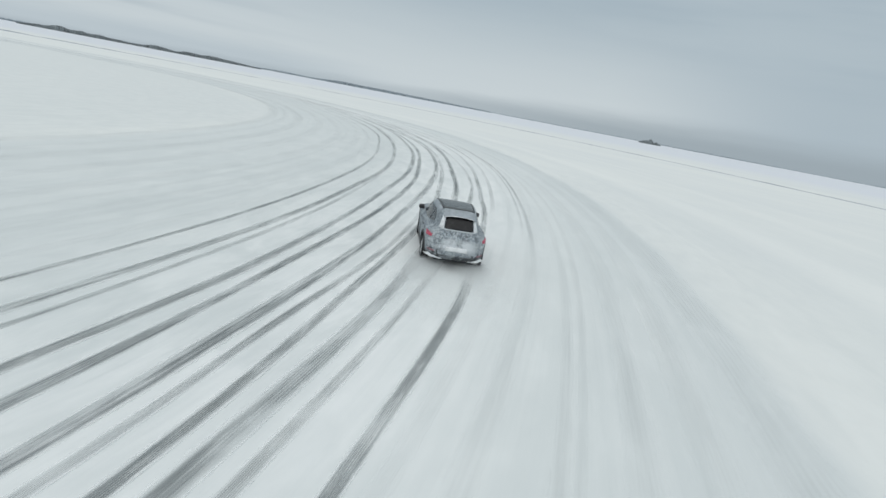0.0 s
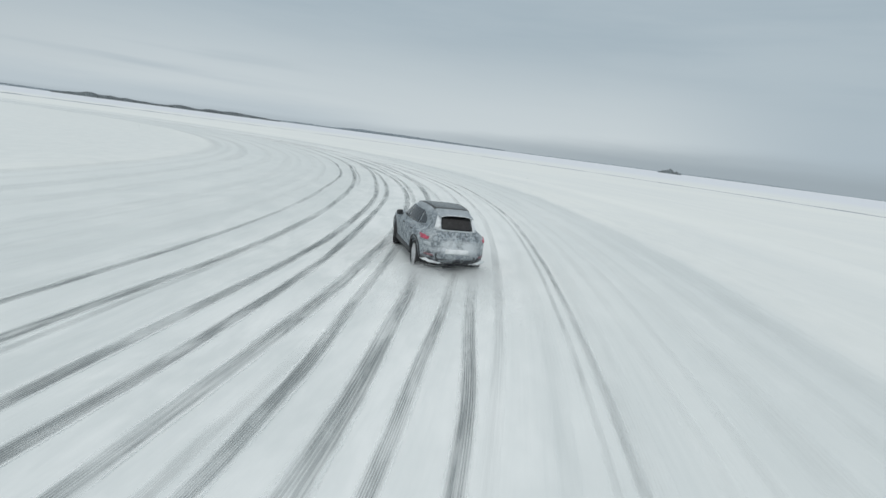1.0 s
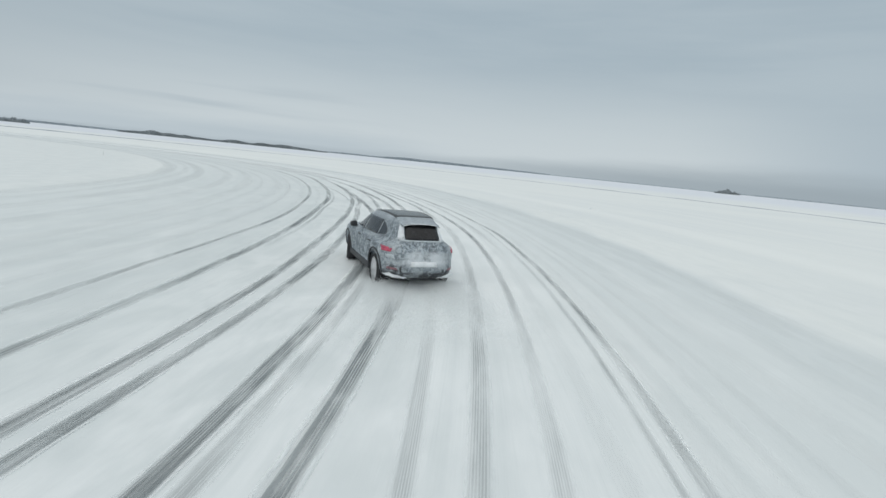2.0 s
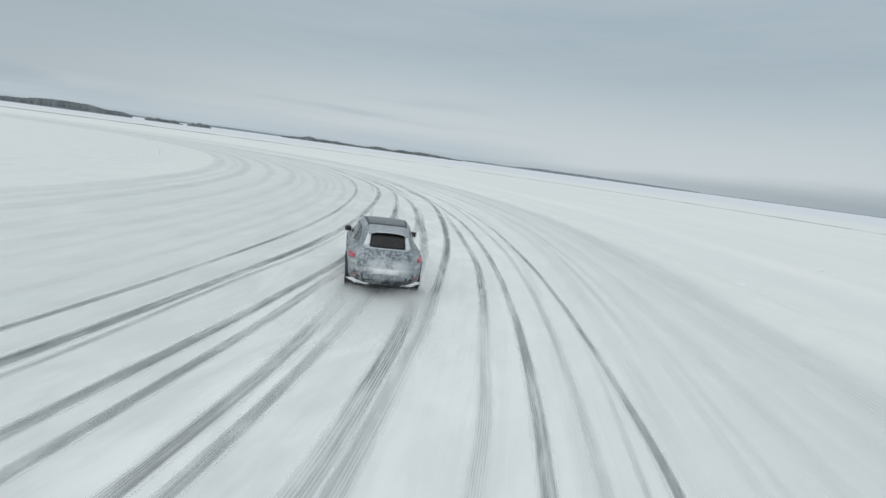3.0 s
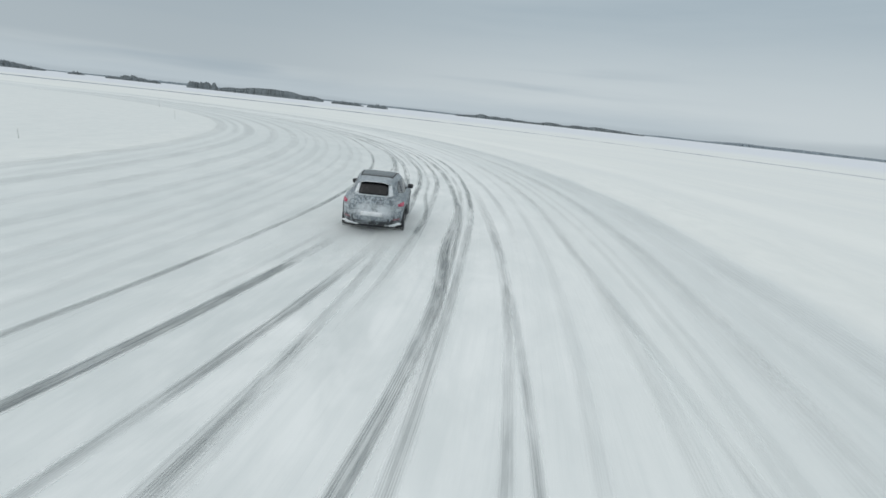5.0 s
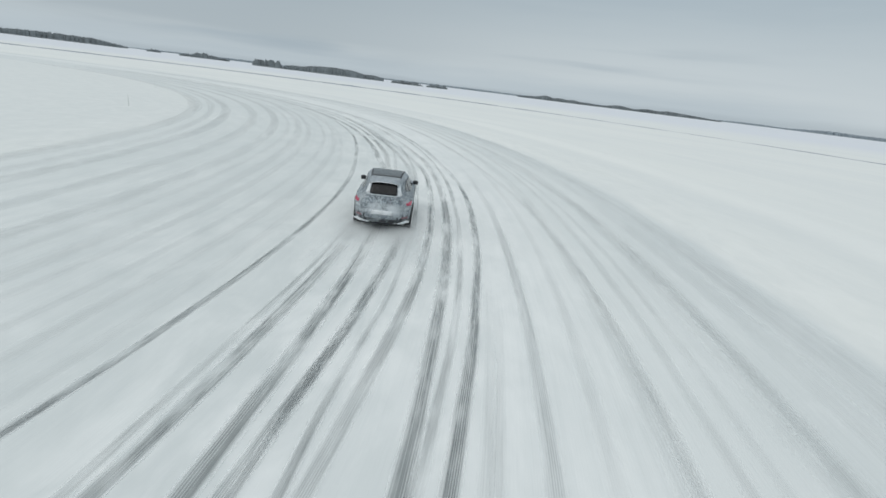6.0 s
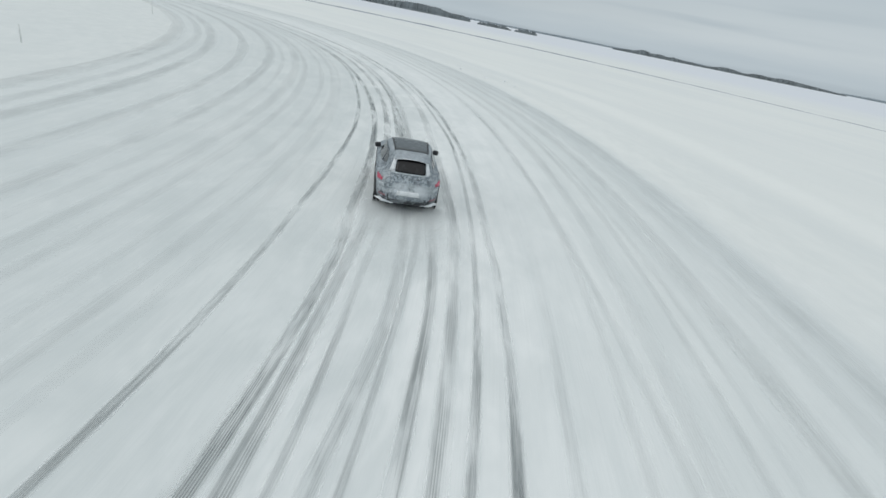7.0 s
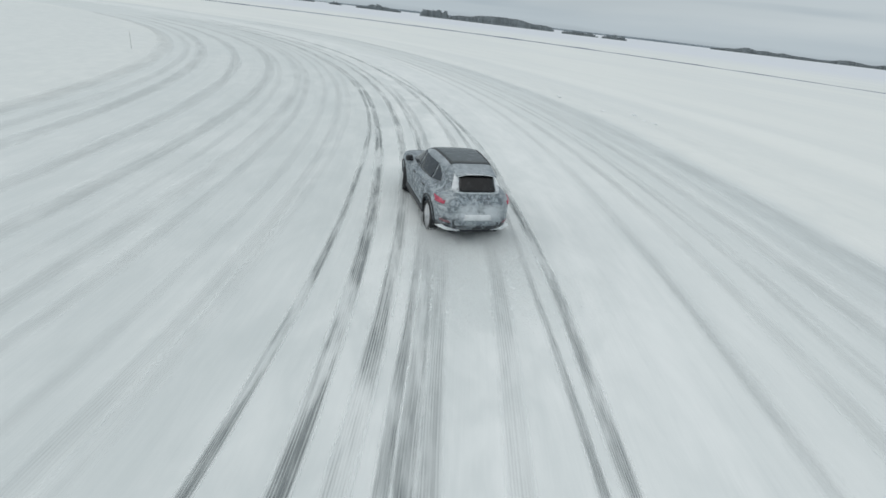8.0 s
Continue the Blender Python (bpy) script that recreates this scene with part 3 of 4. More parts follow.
    for r, wide, dark in ((82.9, 1.3, .25), (84.4, 0.6, .16), (85.7, 0.9, .27), (88.1, 0.8, .25), (90.3, 0.8, .22), (91.2, 0.35, .14), (92.3, 0.6, .19), (93.1, 0.4, .18), (93.7, 0.3, .14), (94.6, 0.4, .16), (95.4, 0.3, .12),
                          (103.9, 0.3, .12), (105.3, 0.5, .13), (106.2, 0.28, .15), (106.75, 0.22, .13), (107.6, 0.7, .12), (108.8, 0.8, .08), (110.3, 1.4, .12)):
        tyre_track([(a, r + rng.uniform(-0.3, 0.3), dark * rng.uniform(0.8, 1.15) * (0.3 + 0.6 * step(a, 12, 60) if r < 100 else 0.65 + 0.8 * step(a, 25, 62))) for a in range(-40, 126, 22)], wide)


build_tracks()


def build_snow_bank():
    """The far plough line that rings the whole track."""
    verts, steps = [], 720
    profile = ((-1.6, 0.0), (-0.6, 0.27), (-0.1, 0.38), (0.5, 0.28), (1.5, 0.0))
    for i in range(steps):
        a = 2 * math.pi * i / steps
        h = (0.75 + 0.35 * noise.noise((i * 0.21, 2.0, 0.0))) * (0.6 + 0.6 * step(math.degrees(a), 90, 130))
        for off, z in profile:
            r = 213.3 + off
            verts.append((r * math.cos(a), r * math.sin(a), 0.02 + z * h))
    faces = []
    k = len(profile)
    for i in range(steps):
        for j in range(k - 1):
            n2 = (i + 1) % steps
            faces.append((i * k + j, n2 * k + j, n2 * k + j + 1, i * k + j + 1))
    tagged(mesh_object("snow_bank", verts, faces, BANK), "low snow bank along the outer plough line, coloured dark like its shaded side", "snow bank", kind="structure")


build_snow_bank()


# ---- far shores ----
def wood(az_from, az_to, near, deep, count, tall, seed, label, fall=0.25, mat=None, rough=0.25):
    """A strip of spruce wood in haze-greyed colours on a low shore, seen across the lake. Azimuths count from +y to the
    left.
    """
    rng = random.Random(seed)
    verts, faces = [], []

    def ring(cx, cy, z0, r0, z1, sides):
        b = len(verts)
        for s in range(sides):
            a = 2 * math.pi * (s + rng.random() * 0.4) / sides
            verts.append((cx + r0 * math.cos(a), cy + r0 * math.sin(a), z0))
        verts.append((cx, cy, z1))
        faces.extend((b + s, b + (s + 1) % sides, b + sides) for s in range(sides))

    centre = math.radians((az_from + az_to) / 2)
    for i in range(count):
        u = rng.random()
        az = radians(az_from + (az_to - az_from) * u)
        d = near + deep * rng.random() ** 1.3
        ends = min(1.0, u / fall, (1 - u) / fall) if fall else 1.0
        h = tall * (0.4 + 0.6 * ends) * rng.uniform(1 - rough, 1.05) * (0.9 + 0.45 * noise.noise((u * 7.0, seed, 0.0)))
        x, y = -math.sin(az) * d, math.cos(az) * d
        w = h * rng.uniform(0.28, 0.45)
        ring(x, y, 0.02, w, h * 0.75, 6)
        ring(x, y, h * 0.4, w * 0.7, h, 5)
    ob = mesh_object("far_wood", verts, faces, mat or NEEDLES, smooth=False)
    return tagged(ob, label, "forest", "woods on the far shores", "stuff")


FAR_LABEL = "dark haze-greyed spruce wood on the far lake shore"


def build_shores():
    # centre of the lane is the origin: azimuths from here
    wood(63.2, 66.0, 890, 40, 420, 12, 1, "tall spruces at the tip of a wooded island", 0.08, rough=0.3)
    wood(52.3, 62.9, 890, 60, 1700, 13.5, 12, "wooded island of haze-greyed spruces on the frozen lake", 0.35, rough=0.15)
    wood(46.9, 50.4, 790, 25, 170, 6.0, 2, "thin row of haze-greyed spruces on a low island", 0.12, rough=0.45)
    wood(44.1, 46.4, 800, 25, 95, 6.6, 14, "thin row of haze-greyed spruces on a low island", 0.12, rough=0.5)
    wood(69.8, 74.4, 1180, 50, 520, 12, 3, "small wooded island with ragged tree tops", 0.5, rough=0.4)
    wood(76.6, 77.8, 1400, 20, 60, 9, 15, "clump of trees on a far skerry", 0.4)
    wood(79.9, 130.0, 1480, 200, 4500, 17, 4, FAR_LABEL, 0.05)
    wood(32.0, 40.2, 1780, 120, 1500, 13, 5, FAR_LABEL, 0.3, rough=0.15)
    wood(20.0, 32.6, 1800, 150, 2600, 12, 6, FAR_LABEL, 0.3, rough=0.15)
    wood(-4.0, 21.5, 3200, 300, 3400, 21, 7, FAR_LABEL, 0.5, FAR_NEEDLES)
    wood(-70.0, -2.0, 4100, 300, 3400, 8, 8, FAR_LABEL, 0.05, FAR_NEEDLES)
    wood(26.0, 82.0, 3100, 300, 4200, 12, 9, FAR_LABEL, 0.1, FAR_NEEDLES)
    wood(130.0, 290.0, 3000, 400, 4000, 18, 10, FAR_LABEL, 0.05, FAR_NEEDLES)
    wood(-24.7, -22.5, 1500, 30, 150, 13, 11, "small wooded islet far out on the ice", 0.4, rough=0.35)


build_shores()


def snow_lump(x, y, size, seed):
    """A clod of thrown-up snow on the field."""
    bm = bmesh.new()
    bmesh.ops.create_icosphere(bm, subdivisions=3, radius=size)
    for v in bm.verts:
        k = 1 + 0.5 * noise.noise(v.co * (2.0 / size) + Vector((seed, 0, 0)))
        v.co = Vector((v.co.x * k * 1.5, v.co.y * k, v.co.z * k * 0.55 + size * 0.1))
    ob = part("snow_clod", bm, LOOSE_SNOW, None)
    ob.matrix_world = pose(x, y, 0.1, 0, 0, seed * 57)
    tagged(ob, "lump of ploughed snow lying on the snowfield", "snow clod", "clods on the snowfield")


def marker_pole(x, y, tall, lean):
    """Thin wooden marker stake frozen into the field."""
    bm = bmesh.new()
    bmesh.ops.create_cone(bm, cap_ends=True, segments=10, radius1=0.018, radius2=0.011, depth=tall, matrix=Matrix.Translation((0, 0, tall / 2)))
    ob = part("marker_pole", bm, STAKE, None)
    ob.matrix_world = pose(x, y, 0.0, 0, lean, 0)
    tagged(ob, "thin weathered marker stake leaning in the inner snowfield", "marker pole", "stakes along the inner field")


marker_pole(-2.2, 80.7, 1.3, -7)
marker_pole(26.0, 73.9, 1.0, -3)
marker_pole(51.3, 57.8, 0.6, 2)


def build_clods():
    rng = random.Random(12)
    for i in range(9):
        snow_lump(16.6 + rng.gauss(0, 1.2), 112.0 + rng.gauss(0, 0.7), rng.uniform(0.10, 0.24), i + 0.3)
    for i in range(5):
        snow_lump(9.0 + rng.gauss(0, 1.3), 112.0 + rng.gauss(0, 0.4), rng.uniform(0.07, 0.16), i + 20.3)
    for x, y, size in ((103.6, 46.4, 0.14), (104.3, 45.5, 0.1), (108.8, 57.8, 0.2), (109.6, 57.0, 0.12)):
        snow_lump(x, y, size, x)


build_clods()


# ---- the car ----
LEVELS = (
    # height, rear y, front y, half width, share by which the width draws in towards the tail
    (0.24, -2.10, 2.18, 0.84, 0.0), (0.32, -2.25, 2.33, 0.90, 0.0), (0.45, -2.32, 2.38, 0.925, 0.0), (0.56, -2.335, 2.39, 0.935, 0.0),
    (0.64, -2.325, 2.39, 0.94, 0.0), (0.70, -2.29, 2.37, 0.945, 0.0), (0.80, -2.285, 2.34, 0.95, 0.0), (0.90, -2.275, 2.25, 0.945, 0.0),
    (0.96, -2.25, 2.06, 0.925, 0.01), (1.00, -2.225, 1.70, 0.895, 0.03), (1.04, -2.20, 1.32, 0.865, 0.07), (1.08, -2.175, 1.14, 0.84, 0.13),
    (1.14, -2.14, 0.98, 0.815, 0.19), (1.24, -2.075, 0.80, 0.775, 0.23), (1.34, -2.005, 0.62, 0.735, 0.245), (1.45, -1.92, 0.41, 0.685, 0.25),
    (1.53, -1.82, 0.22, 0.64, 0.245), (1.585, -1.62, 0.02, 0.59, 0.22), (1.615, -1.36, -0.16, 0.53, 0.18), (1.632, -1.00, -0.38, 0.43, 0.10),
)
POWER = 5.0


def level(z, column):
    return smooth_curve([(row[0], row[column]) for row in LEVELS], z)


def half_width(y, z):
    """Half the car's width: the cabin narrows behind the doors, over wide haunches."""
    return level(z, 3) * (1 - level(z, 4) * step(y, -0.1, -2.1))


def inside(x, y, z):
    """Below 1 inside the body's shell."""
    if z > LEVELS[-1][0]:
        return 2.0
    rear, front = level(z, 1), level(z, 2)
    return abs(x / half_width(y, z)) ** POWER + abs((y - (rear + front) / 2) / ((front - rear) / 2)) ** POWER


def skin(start, way, reach=1.6):
    """Where a line from inside the car meets the shell."""
    lo, hi = 0.0, reach
    for _ in range(22):
        mid = (lo + hi) / 2
        q = Vector(start) + Vector(way) * mid
        if inside(*q) < 1:
            lo = mid
        else:
            hi = mid
    return Vector(start) + Vector(way) * lo


def shell_panel(name, corners, cast, mat, parent, label="", proud=0.008, rows=9, cols=15, round_off=0.0):
    """A pane or trim that lies on the shell: corners give a quadrilateral of parameters, cast turns a pair into a point."""
    pts = []
    (a, b), (c, d), (e, f), (g, h) = corners
    for i in range(rows):
        v = i / (rows - 1)
        for j in range(cols):
            u = j / (cols - 1)
            if round_off:
                k = abs(2 * v - 1) ** 6 * round_off
                u = 0.5 + (u - 0.5) * (1 - k)
            p = (1 - v) * ((1 - u) * a + u * c) + v * ((1 - u) * g + u * e)
            q = (1 - v) * ((1 - u) * b + u * d) + v * ((1 - u) * h + u * f)
            pts.append(cast(p, q))
    outer = []
    middle = Vector((0, -0.3, 0.8))
    for i in range(rows):
        for j in range(cols):
            def at(ii, jj):
                return pts[min(rows - 1, max(0, ii)) * cols + min(cols - 1, max(0, jj))]
            nrm = (at(i, j + 1) - at(i, j - 1)).cross(at(i + 1, j) - at(i - 1, j)).normalized()
            if nrm.dot(at(i, j) - middle) < 0:
                nrm = -nrm
            outer.append(at(i, j) + nrm * proud)
            pts[i * cols + j] = at(i, j)
    verts = outer + [p * 0.985 + middle * 0.015 for p in pts]
    n = rows * cols
    faces = grid_faces(rows, cols)
    faces += [tuple(n + k for k in reversed(f)) for f in grid_faces(rows, cols)]
    rim = [j for j in range(cols)] + [i * cols + cols - 1 for i in range(1, rows)] + [(rows - 1) * cols + j for j in range(cols - 2, -1, -1)] + [i * cols for i in range(rows - 2, 0, -1)]
    faces += [(rim[k], rim[k - 1], n + rim[k - 1], n + rim[k]) for k in range(len(rim))]
    bm = bmesh.new()
    made = [bm.verts.new(v) for v in verts]
    for f in faces:
        bm.faces.new([made[k] for k in f])
    return part(name, bm, mat, parent, label)


def rear_cast(x, z):
    return skin((x, -1.0, z), (0, -1, 0))


def front_cast(x, z):
    return skin((x, -0.9, z), (0, 1, 0), 3.4)


def side_cast(sign):
    return lambda y, z: skin((0, y, z), (sign, 0, 0))


def top_cast(x, y):
    return skin((x, y, 1.2), (0, 0, 1), 0.6)


WHEEL_AT = ((-0.80, 1.44), (0.80, 1.44), (-0.80, -1.40), (0.80, -1.40))
WHEEL_R = 0.365
RIDE = 0.05  # how far the body stands above the wheels' mounting


def build_wheel(parent, x, y):
    wheel = new("wheel")
    wheel.parent = parent
    wheel.matrix_basis = pose(x, y, WHEEL_R - RIDE)
    side = 1 if x > 0 else -1
    ring = [(-0.11, 0.285), (-0.125, 0.31), (-0.115, 0.345), (-0.085, 0.363), (0.0, 0.366), (0.085, 0.363), (0.115, 0.345), (0.125, 0.31), (0.11, 0.285)]
    verts, seg = [], 40
    for s in range(seg):
        a = 2 * math.pi * s / seg
        for k, (off, r) in enumerate(ring):
            rr = r - (0.006 if 2 < k < 6 and s % 2 else 0.0)
            verts.append((off, rr * math.cos(a), rr * math.sin(a)))
    k = len(ring)
    faces = [(s * k + j, s * k + j + 1, ((s + 1) % seg) * k + j + 1, ((s + 1) % seg) * k + j) for s in range(seg) for j in range(k - 1)]
    mesh_object("tyre", verts, faces, RUBBER, wheel, "black studded winter tyre")
    # rim: dished disc with spokes, packed with snow
    bm = bmesh.new()
    bmesh.ops.create_cone(bm, cap_ends=True, segments=36, radius1=0.292, radius2=0.292, depth=0.20)
    bm.transform(Matrix.Rotation(radians(90), 4, "Y"))
    part("rim", bm, RIM_SNOW, wheel, "wheel rim packed white with snow")
    for s in range(5):
        bm = rounded_box((0.025, 0.06, 0.20), (side * 0.104, 0, 0.15), bevel=0.01, steps=2)
        bm.transform(Matrix.Rotation(radians(72 * s + 10), 4, "X"))
        part("spoke", bm, RIM_SNOW, wheel)
    bm = bmesh.new()
    bmesh.ops.create_cone(bm, cap_ends=True, segments=20, radius1=0.05, radius2=0.04, depth=0.03)
    bm.transform(Matrix.Translation((side * 0.108, 0, 0)) @ Matrix.Rotation(radians(90), 4, "Y"))
    part("hub", bm, RIM_SNOW, wheel)
    return wheel


def build_car():
    car = new("suv")
    car.scale = (1.055, 1.055, 1.055)
    tagged(car, "grey camouflage-wrapped test SUV, dusted with snow, drifting on the ice", "car")
    # shell, with the wheel wells cut out
    seg, verts = 96, []
    heights = [LEVELS[0][0] + (LEVELS[-1][0] - LEVELS[0][0]) * i / 63 for i in range(64)]
    for z in heights:
        rear, front = level(z, 1), level(z, 2)
        for s in range(seg):
            a = 2 * math.pi * s / seg
            c, q = math.cos(a), math.sin(a)
            y = (rear + front) / 2 + (front - rear) / 2 * math.copysign(abs(q) ** (2 / POWER), q)
            x = half_width(y, z) * math.copysign(abs(c) ** (2 / POWER), c)
            verts.append((x, y, z))
    faces = grid_faces(len(heights), seg, closed=True)
    faces += [tuple(reversed(range(seg))), tuple((len(heights) - 1) * seg + s for s in range(seg))]
    body = mesh_object("body", verts, faces, CAMO, car, "grey camouflage-patterned bodywork")
    bm = bmesh.new()
    for x, y in WHEEL_AT:
        side = 1 if x > 0 else -1
        bmesh.ops.create_cone(bm, cap_ends=True, segments=48, radius1=0.43, radius2=0.43, depth=0.5,
                              matrix=pose(side * 0.86, y, WHEEL_R + 0.02, 0, 90, 0))
    cutter = part("cutter", bm, BLACK_PLASTIC, None)
    cut = body.modifiers.new("wells", "BOOLEAN")
    cut.operation, cut.object, cut.solver = "DIFFERENCE", cutter, "EXACT"
    carved = bpy.data.meshes.new_from_object(body.evaluated_get(bpy.context.evaluated_depsgraph_get()))
    body.modifiers.remove(cut)
    body.data = carved
    bpy.data.objects.remove(cutter)
    for x, y in WHEEL_AT:
        side = 1 if x > 0 else -1
        # black arch trim and liner
        bm = bmesh.new()
        rows = 23
        rings = []
        for i in range(rows):
            a = radians(-14 + 208 * i / (rows - 1))
            loop = []
            for off, r in ((0.0, 0.425), (0.022, 0.43), (0.022, 0.455), (0.0, 0.465), (-0.05, 0.45)):
                py, pz = y + r * math.cos(a), WHEEL_R + 0.02 + r * math.sin(a)
                edge = abs(skin((0, py, max(0.25, pz)), (side, 0, 0)).x)
                loop.append(bm.verts.new((side * (edge + off), py, pz)))
            rings.append(loop)
        for i in range(rows - 1):
            for j in range(4):
                bm.faces.new((rings[i][j], rings[i][j + 1], rings[i + 1][j + 1], rings[i + 1][j]))
        part("arch_trim", bm, BLACK_PLASTIC, car, "black wheel arch trim")
        bm = bmesh.new()
        bmesh.ops.create_cone(bm, cap_ends=True, segments=32, radius1=0.41, radius2=0.41, depth=0.05,
                              matrix=pose(side * 0.63, y, WHEEL_R + 0.05, 0, 90, 0))
        part("well_liner", bm, BLACK_PLASTIC, car)
    wheels = [build_wheel(car, x, y) for x, y in WHEEL_AT]
    # sills and lower bumpers
    for side in (-1, 1):
        part("sill", rounded_box((0.10, 2.00, 0.16), (side * 0.885, 0.02, 0.30), bevel=0.035), BLACK_PLASTIC, car, "black side sill")
        shell_panel("front_side_window", ((0.84, 1.085), (0.0, 1.085), (0.0, 1.47), (0.34, 1.46)), side_cast(side), SIDE_GLASS, car, "dark tinted side window", 0.006)
        shell_panel("rear_side_window", ((-0.06, 1.085), (-0.98, 1.10), (-0.98, 1.455), (-0.06, 1.47)), side_cast(side), SIDE_GLASS, car, "dark tinted side window", 0.006)
        shell_panel("quarter_window", ((-1.03, 1.11), (-1.44, 1.17), (-1.36, 1.29), (-1.03, 1.445)), side_cast(side), SIDE_GLASS, car, "dark tinted quarter window", 0.006)
        # mirror on a short arm
        bm = rounded_box((0.185, 0.12, 0.15), (side * 0.945, 0.76, 1.085), (0, side * 6, side * -10), 0.058, 5)
        mirror = part("side_mirror", bm, BLACK_PLASTIC, car, "black door mirror")
        part("mirror_arm", rounded_box((0.12, 0.06, 0.04), (side * 0.87, 0.76, 1.045), (0, side * -18, 0), 0.015, 2), BLACK_PLASTIC, mirror)
        # tail lamp wraps round the corner
        shell_panel("tail_lamp", ((side * 0.755, 0.875), (side * 0.875, 0.865), (side * 0.868, 0.965), (side * 0.775, 0.96)), rear_cast, RED_LAMP, car, "red tail lamp", 0.018)
        shell_panel("tail_lamp_side", ((-2.13, 0.88), (-2.06, 0.90), (-2.07, 0.94), (-2.12, 0.955)), side_cast(side), RED_LAMP, car, "red tail lamp, wrapped round the side", 0.014)
        shell_panel("reflector", ((side * 0.60, 0.49), (side * 0.80, 0.49), (side * 0.79, 0.535), (side * 0.63, 0.535)), rear_cast, REFLECTOR, car, "faded red bumper reflector", 0.012)
        shell_panel("reversing_lamp", ((side * 0.66, 0.73), (side * 0.82, 0.74), (side * 0.83, 0.81), (side * 0.70, 0.82)), rear_cast, DUSTY, car, "pale reversing lamp", 0.008, 5, 7)
        # snow caked on the bumper corners
        bm = bmesh.new()
        bmesh.ops.create_icosphere(bm, subdivisions=3, radius=0.18)
        for v in bm.verts:
            w = 1 + 0.75 * noise.noise(v.co * 11 + Vector((side * 3, 0, 0)))
            v.co = Vector((v.co.x * 1.3 * w, v.co.y * 0.40 * w, v.co.z * 0.19 * w))
        bm.transform(pose(side * 0.62, -2.165, 0.34, 12, side * -9, side * 15))
        part("caked_snow", bm, LOOSE_SNOW, car, "snow caked on the bumper corner")
        shell_panel("snowy_pillar", ((side * 0.435, 1.14), (side * 0.56, 1.14), (side * 0.455, 1.475), (side * 0.395, 1.475)), rear_cast, PILLAR_SNOW, car, "snow-dusted pillar beside the rear window", 0.012, 7, 5)
    shell_panel("rear_window", ((-0.425, 1.155), (0.425, 1.155), (0.385, 1.475), (-0.385, 1.475)), rear_cast, REAR_GLASS, car, "black rear window in a snowy surround", 0.009, round_off=0.06)
    shell_panel("windscreen", ((-0.71, 1.10), (0.71, 1.10), (0.52, 1.52), (-0.52, 1.52)), front_cast, SIDE_GLASS, car, "dark windscreen", 0.006)
    shell_panel("roof_panel", ((-0.535, 0.05), (0.535, 0.05), (0.45, -1.47), (-0.45, -1.47)), top_cast, ROOF_GLASS, car, "dark grey glass roof", 0.006)
    shell_panel("tailgate_lip", ((-0.54, 1.115), (0.54, 1.115), (0.52, 1.145), (-0.52, 1.145)), rear_cast, DUSTY, car, "line of snow under the rear window", 0.014, 4, 15)
    # roof spoiler over the rear window, a thin tapered blade that carries the roof line on
    bm = bmesh.new()
    loops = []
    for i in range(15):
        u = i / 14 * 2 - 1
        x, bow = 0.465 * u, 0.07 * abs(u) ** 3
        loops.append([bm.verts.new(v) for v in ((x, -1.60, 1.592 - bow), (x, -1.86, 1.553 - bow), (x, -2.00 + bow, 1.522 - bow),
                                                (x, -1.995 + bow, 1.500 - bow), (x, -1.86, 1.506 - bow), (x, -1.60, 1.54 - bow))])
    for a, b in zip(loops, loops[1:]):
        for k in range(6):
            bm.faces.new((a[k], a[(k + 1) % 6], b[(k + 1) % 6], b[k]))
    bm.faces.new(loops[0])
    bm.faces.new(list(reversed(loops[-1])))
    spoiler = part("spoiler", bm, CAMO, car, "roof spoiler in the same camouflage wrap", smooth=False)
    bm = bmesh.new()
    loops = []
    for i in range(31):
        u = i / 30 * 2 - 1
        x, bow = 0.44 * u, 0.07 * abs(u) ** 3
        fat = 0.010 + 0.006 * noise.noise((x * 9, 3.0, 0.0))
        loops.append([bm.verts.new((x, -1.997 + bow + fat * 1.4 * math.cos(a), 1.512 - bow + fat * math.sin(a))) for a in (0.8, 2.4, 3.9, 5.5)])
    for a, b in zip(loops, loops[1:]):
        for k in range(4):
            bm.faces.new((a[k], a[(k + 1) % 4], b[(k + 1) % 4], b[k]))
    part("spoiler_snow", bm, LOOSE_SNOW, spoiler, "rim of snow along the spoiler edge")
    for side in (-1, 1):
        # slim rails where the wrap ends at the dark roof
        rail = bmesh.new()
        loops = []
        for i in range(17):
            y = 0.02 - 1.50 * i / 16
            at = top_cast(side * (0.555 - 0.09 * i / 16), y)
            loops.append([rail.verts.new(at + Vector((side * dx, 0, dz))) for dx, dz in ((-0.014, -0.006), (-0.010, 0.016), (0.008, 0.014), (0.016, -0.012))])
        for a, b in zip(loops, loops[1:]):
            for k in range(3):
                rail.faces.new((a[k], a[k + 1], b[k + 1], b[k]))
        part("roof_rail", rail, BLACK_PLASTIC, car, "slim black roof rail")
        # door shut lines and handles
        for y in (0.86, -0.03, -1.02):
            shell_panel("shut_line", ((y, 0.42), (y - 0.012, 0.42), (y - 0.012, 1.03), (y, 1.03)), side_cast(side), BLACK_PLASTIC, car, "dark door shut line", 0.003, 7, 2)
        for y in (0.16, -0.80):
            shell_panel("door_handle", ((y, 0.905), (y - 0.20, 0.905), (y - 0.20, 0.935), (y, 0.935)), side_cast(side), BLACK_PLASTIC, car, "dark flush door handle", 0.012, 3, 5)
    shell_panel("plate", ((-0.33, 0.57), (0.33, 0.57), (0.30, 0.68), (-0.30, 0.68)), rear_cast, PLATE, car, "number plate whited out with snow", 0.014, 4, 7)
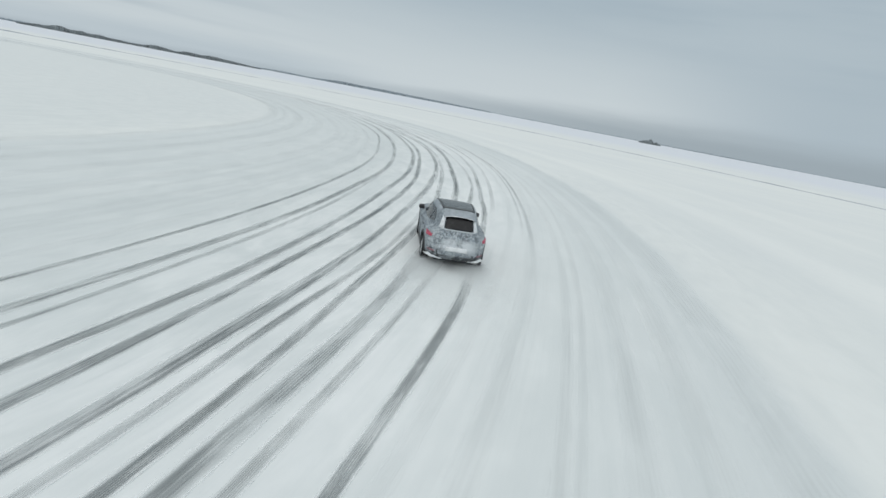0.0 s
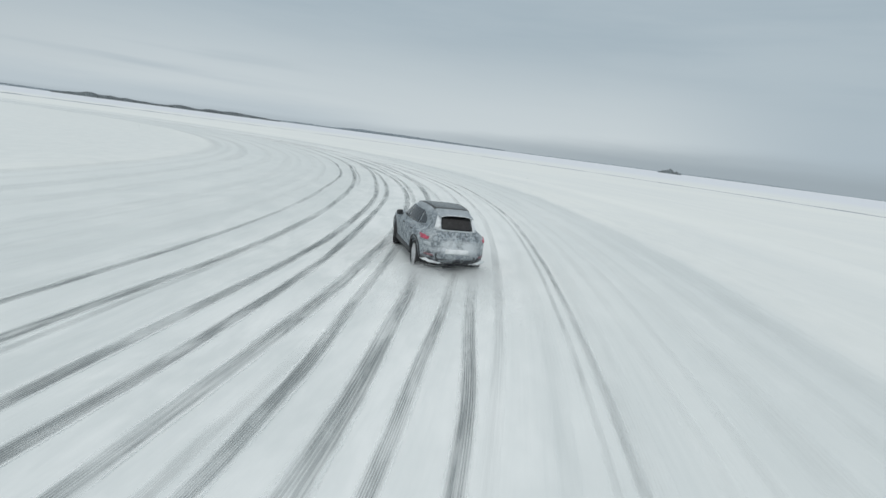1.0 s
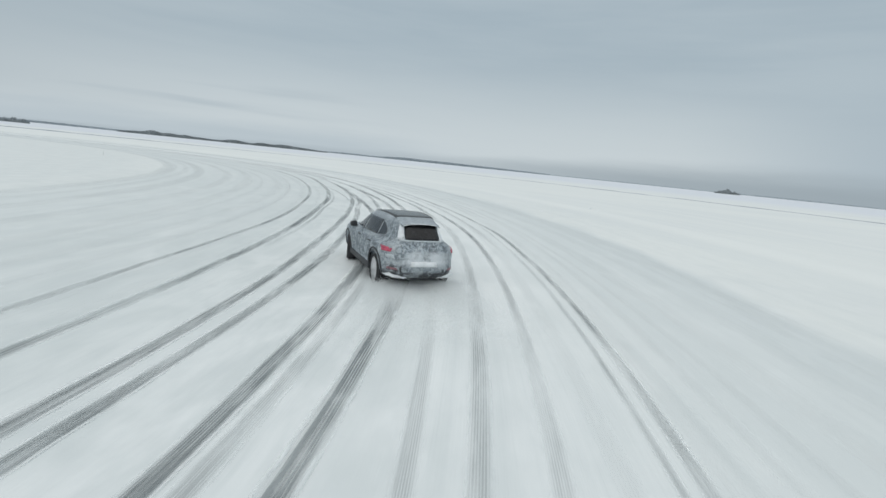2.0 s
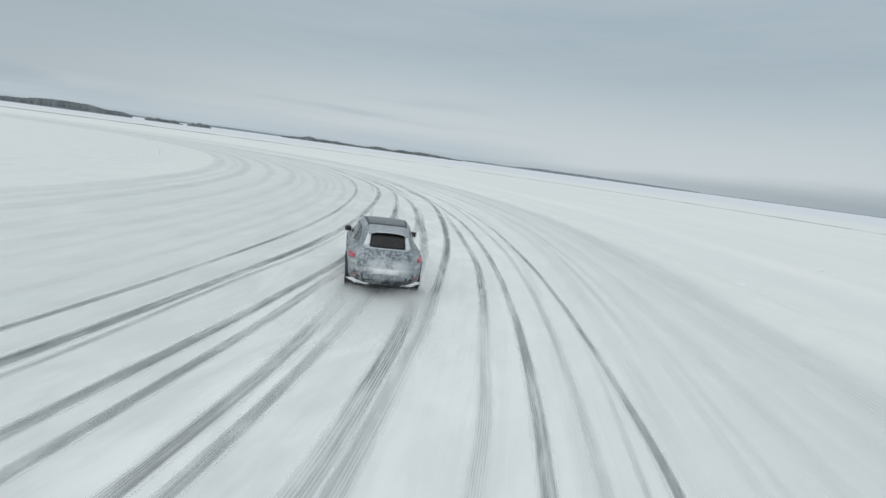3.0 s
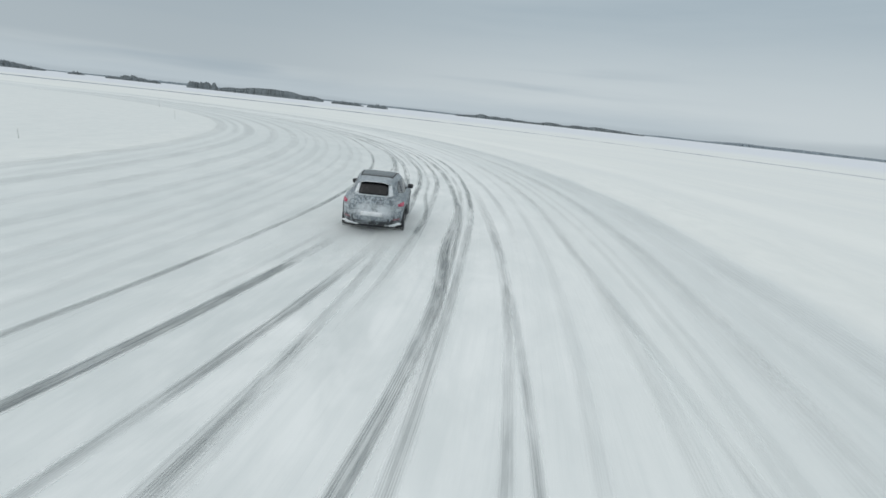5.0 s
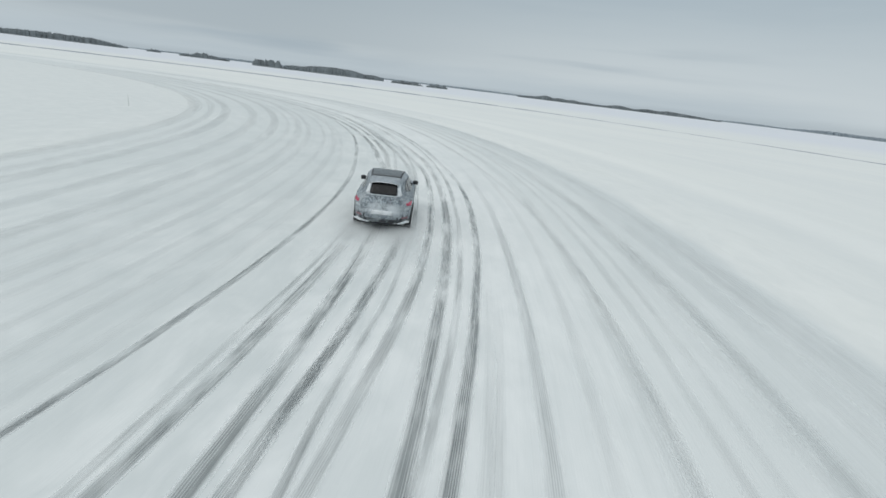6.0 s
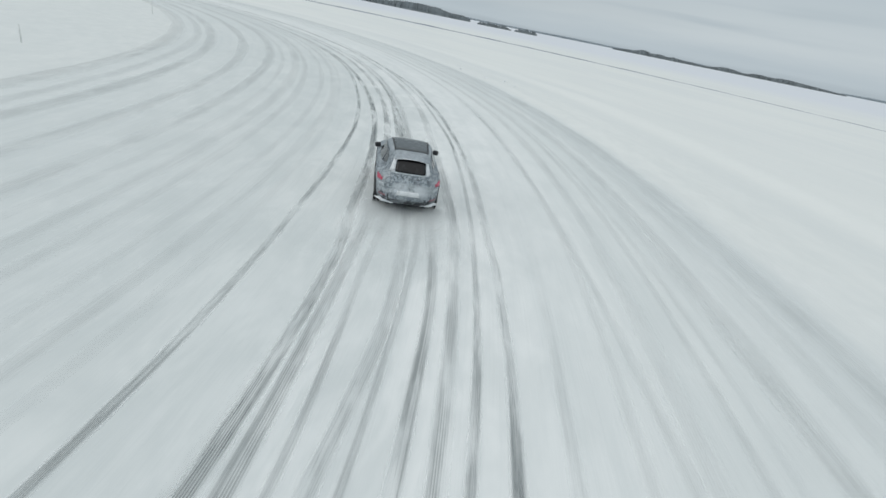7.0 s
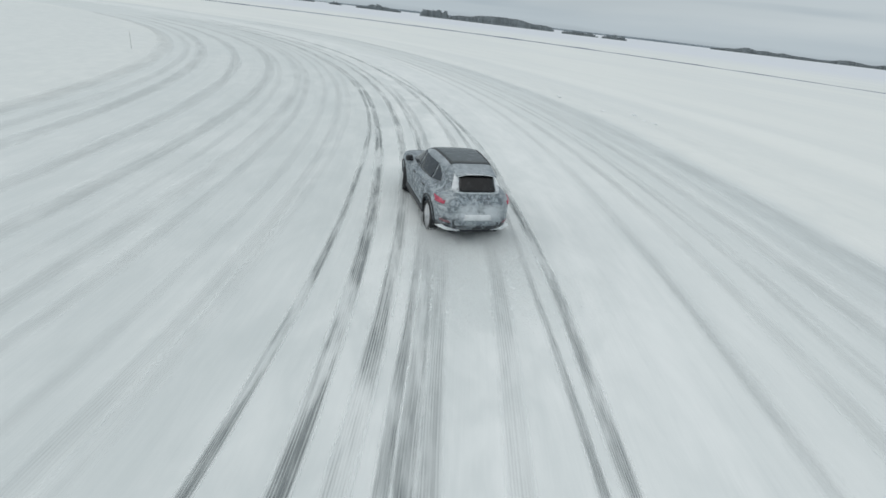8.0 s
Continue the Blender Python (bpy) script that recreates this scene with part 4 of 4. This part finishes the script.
    part("diffuser", rounded_box((1.18, 0.20, 0.17), (0, -2.09, 0.31), (14, 0, 0), 0.05, 3), BLACK_PLASTIC, car, "black lower bumper insert")
    part("underbody", rounded_box((1.30, 4.0, 0.12), (0, 0.0, 0.24), bevel=0.05), BLACK_PLASTIC, car)
    return car, wheels


car, wheels = build_car()


def build_spray(seed, side):
    """Powder thrown up by a rear wheel: loose crystals trailing along -y, thickest at the wheel."""
    rng = random.Random(seed)
    verts, faces = [], []
    for _ in range(90000):
        back = rng.expovariate(3.0)
        if back > 1.1:
            back = rng.random() * 0.6
        y = 0.15 - 4.2 * back
        x = side * -0.06 + rng.gauss(0, 0.25 + 0.45 * back)
        z = abs(rng.gauss(0, 0.07 + 0.20 * back)) + 0.012
        size = rng.uniform(0.0024, 0.0044) * (1 + 0.3 * back)
        b = len(verts)
        for _k in range(4):
            verts.append((x + rng.gauss(0, size), y + rng.gauss(0, size * 1.6), max(0.01, z + rng.gauss(0, size))))
        faces += [(b, b + 1, b + 2), (b, b + 2, b + 3), (b, b + 3, b + 1), (b + 1, b + 3, b + 2)]
    ob = mesh_object("snow_spray", verts, faces, FLAKES, smooth=False)
    return tagged(ob, "powder snow thrown up behind a rear wheel", "snow spray", "spray behind the car", "stuff")


sprays = [build_spray(21, -1), build_spray(22, 1)]


def motions():
    rows = []
    for t, x, y, heading in DRIVE:
        rows.append((t, pose(x, y, RIDE * car.scale.z, 0, 0, heading)))
    walk(car, rows)
    for spray, (wx, wy), lag in zip(sprays, WHEEL_AT[2:], (2.0, -2.0)):
        trail = []
        for k, (t, x, y, heading) in enumerate(DRIVE):
            a, b = DRIVE[max(0, k - 1)], DRIVE[min(len(DRIVE) - 1, k + 1)]
            course = math.degrees(math.atan2(a[1] - b[1], b[2] - a[2]))
            foot = pose(x, y, 0, 0, 0, heading) @ Vector((wx, wy - 0.3, 0))
            trail.append((t, pose(foot.x, foot.y, 0.0, 0, 0, 0.75 * course + 0.25 * heading + lag * math.sin(3 * t))))
        walk(spray, trail)
    frames = 240
    for wheel, (x, y) in zip(wheels, WHEEL_AT):
        spin = []
        for i in range(frames + 1):
            t = i / 30
            steer = smooth_curve(((0, -6), (1.5, -16), (3.0, -4), (5.5, 4), (7.0, -6), (8.0, -14)), t) if y > 0 else 0.0
            spin.append((t, pose(x, y, WHEEL_R - RIDE, 0, 0, steer) @ pose(0, 0, 0, (-82.0 * i) % 360)))
        walk(wheel, spin)


motions()
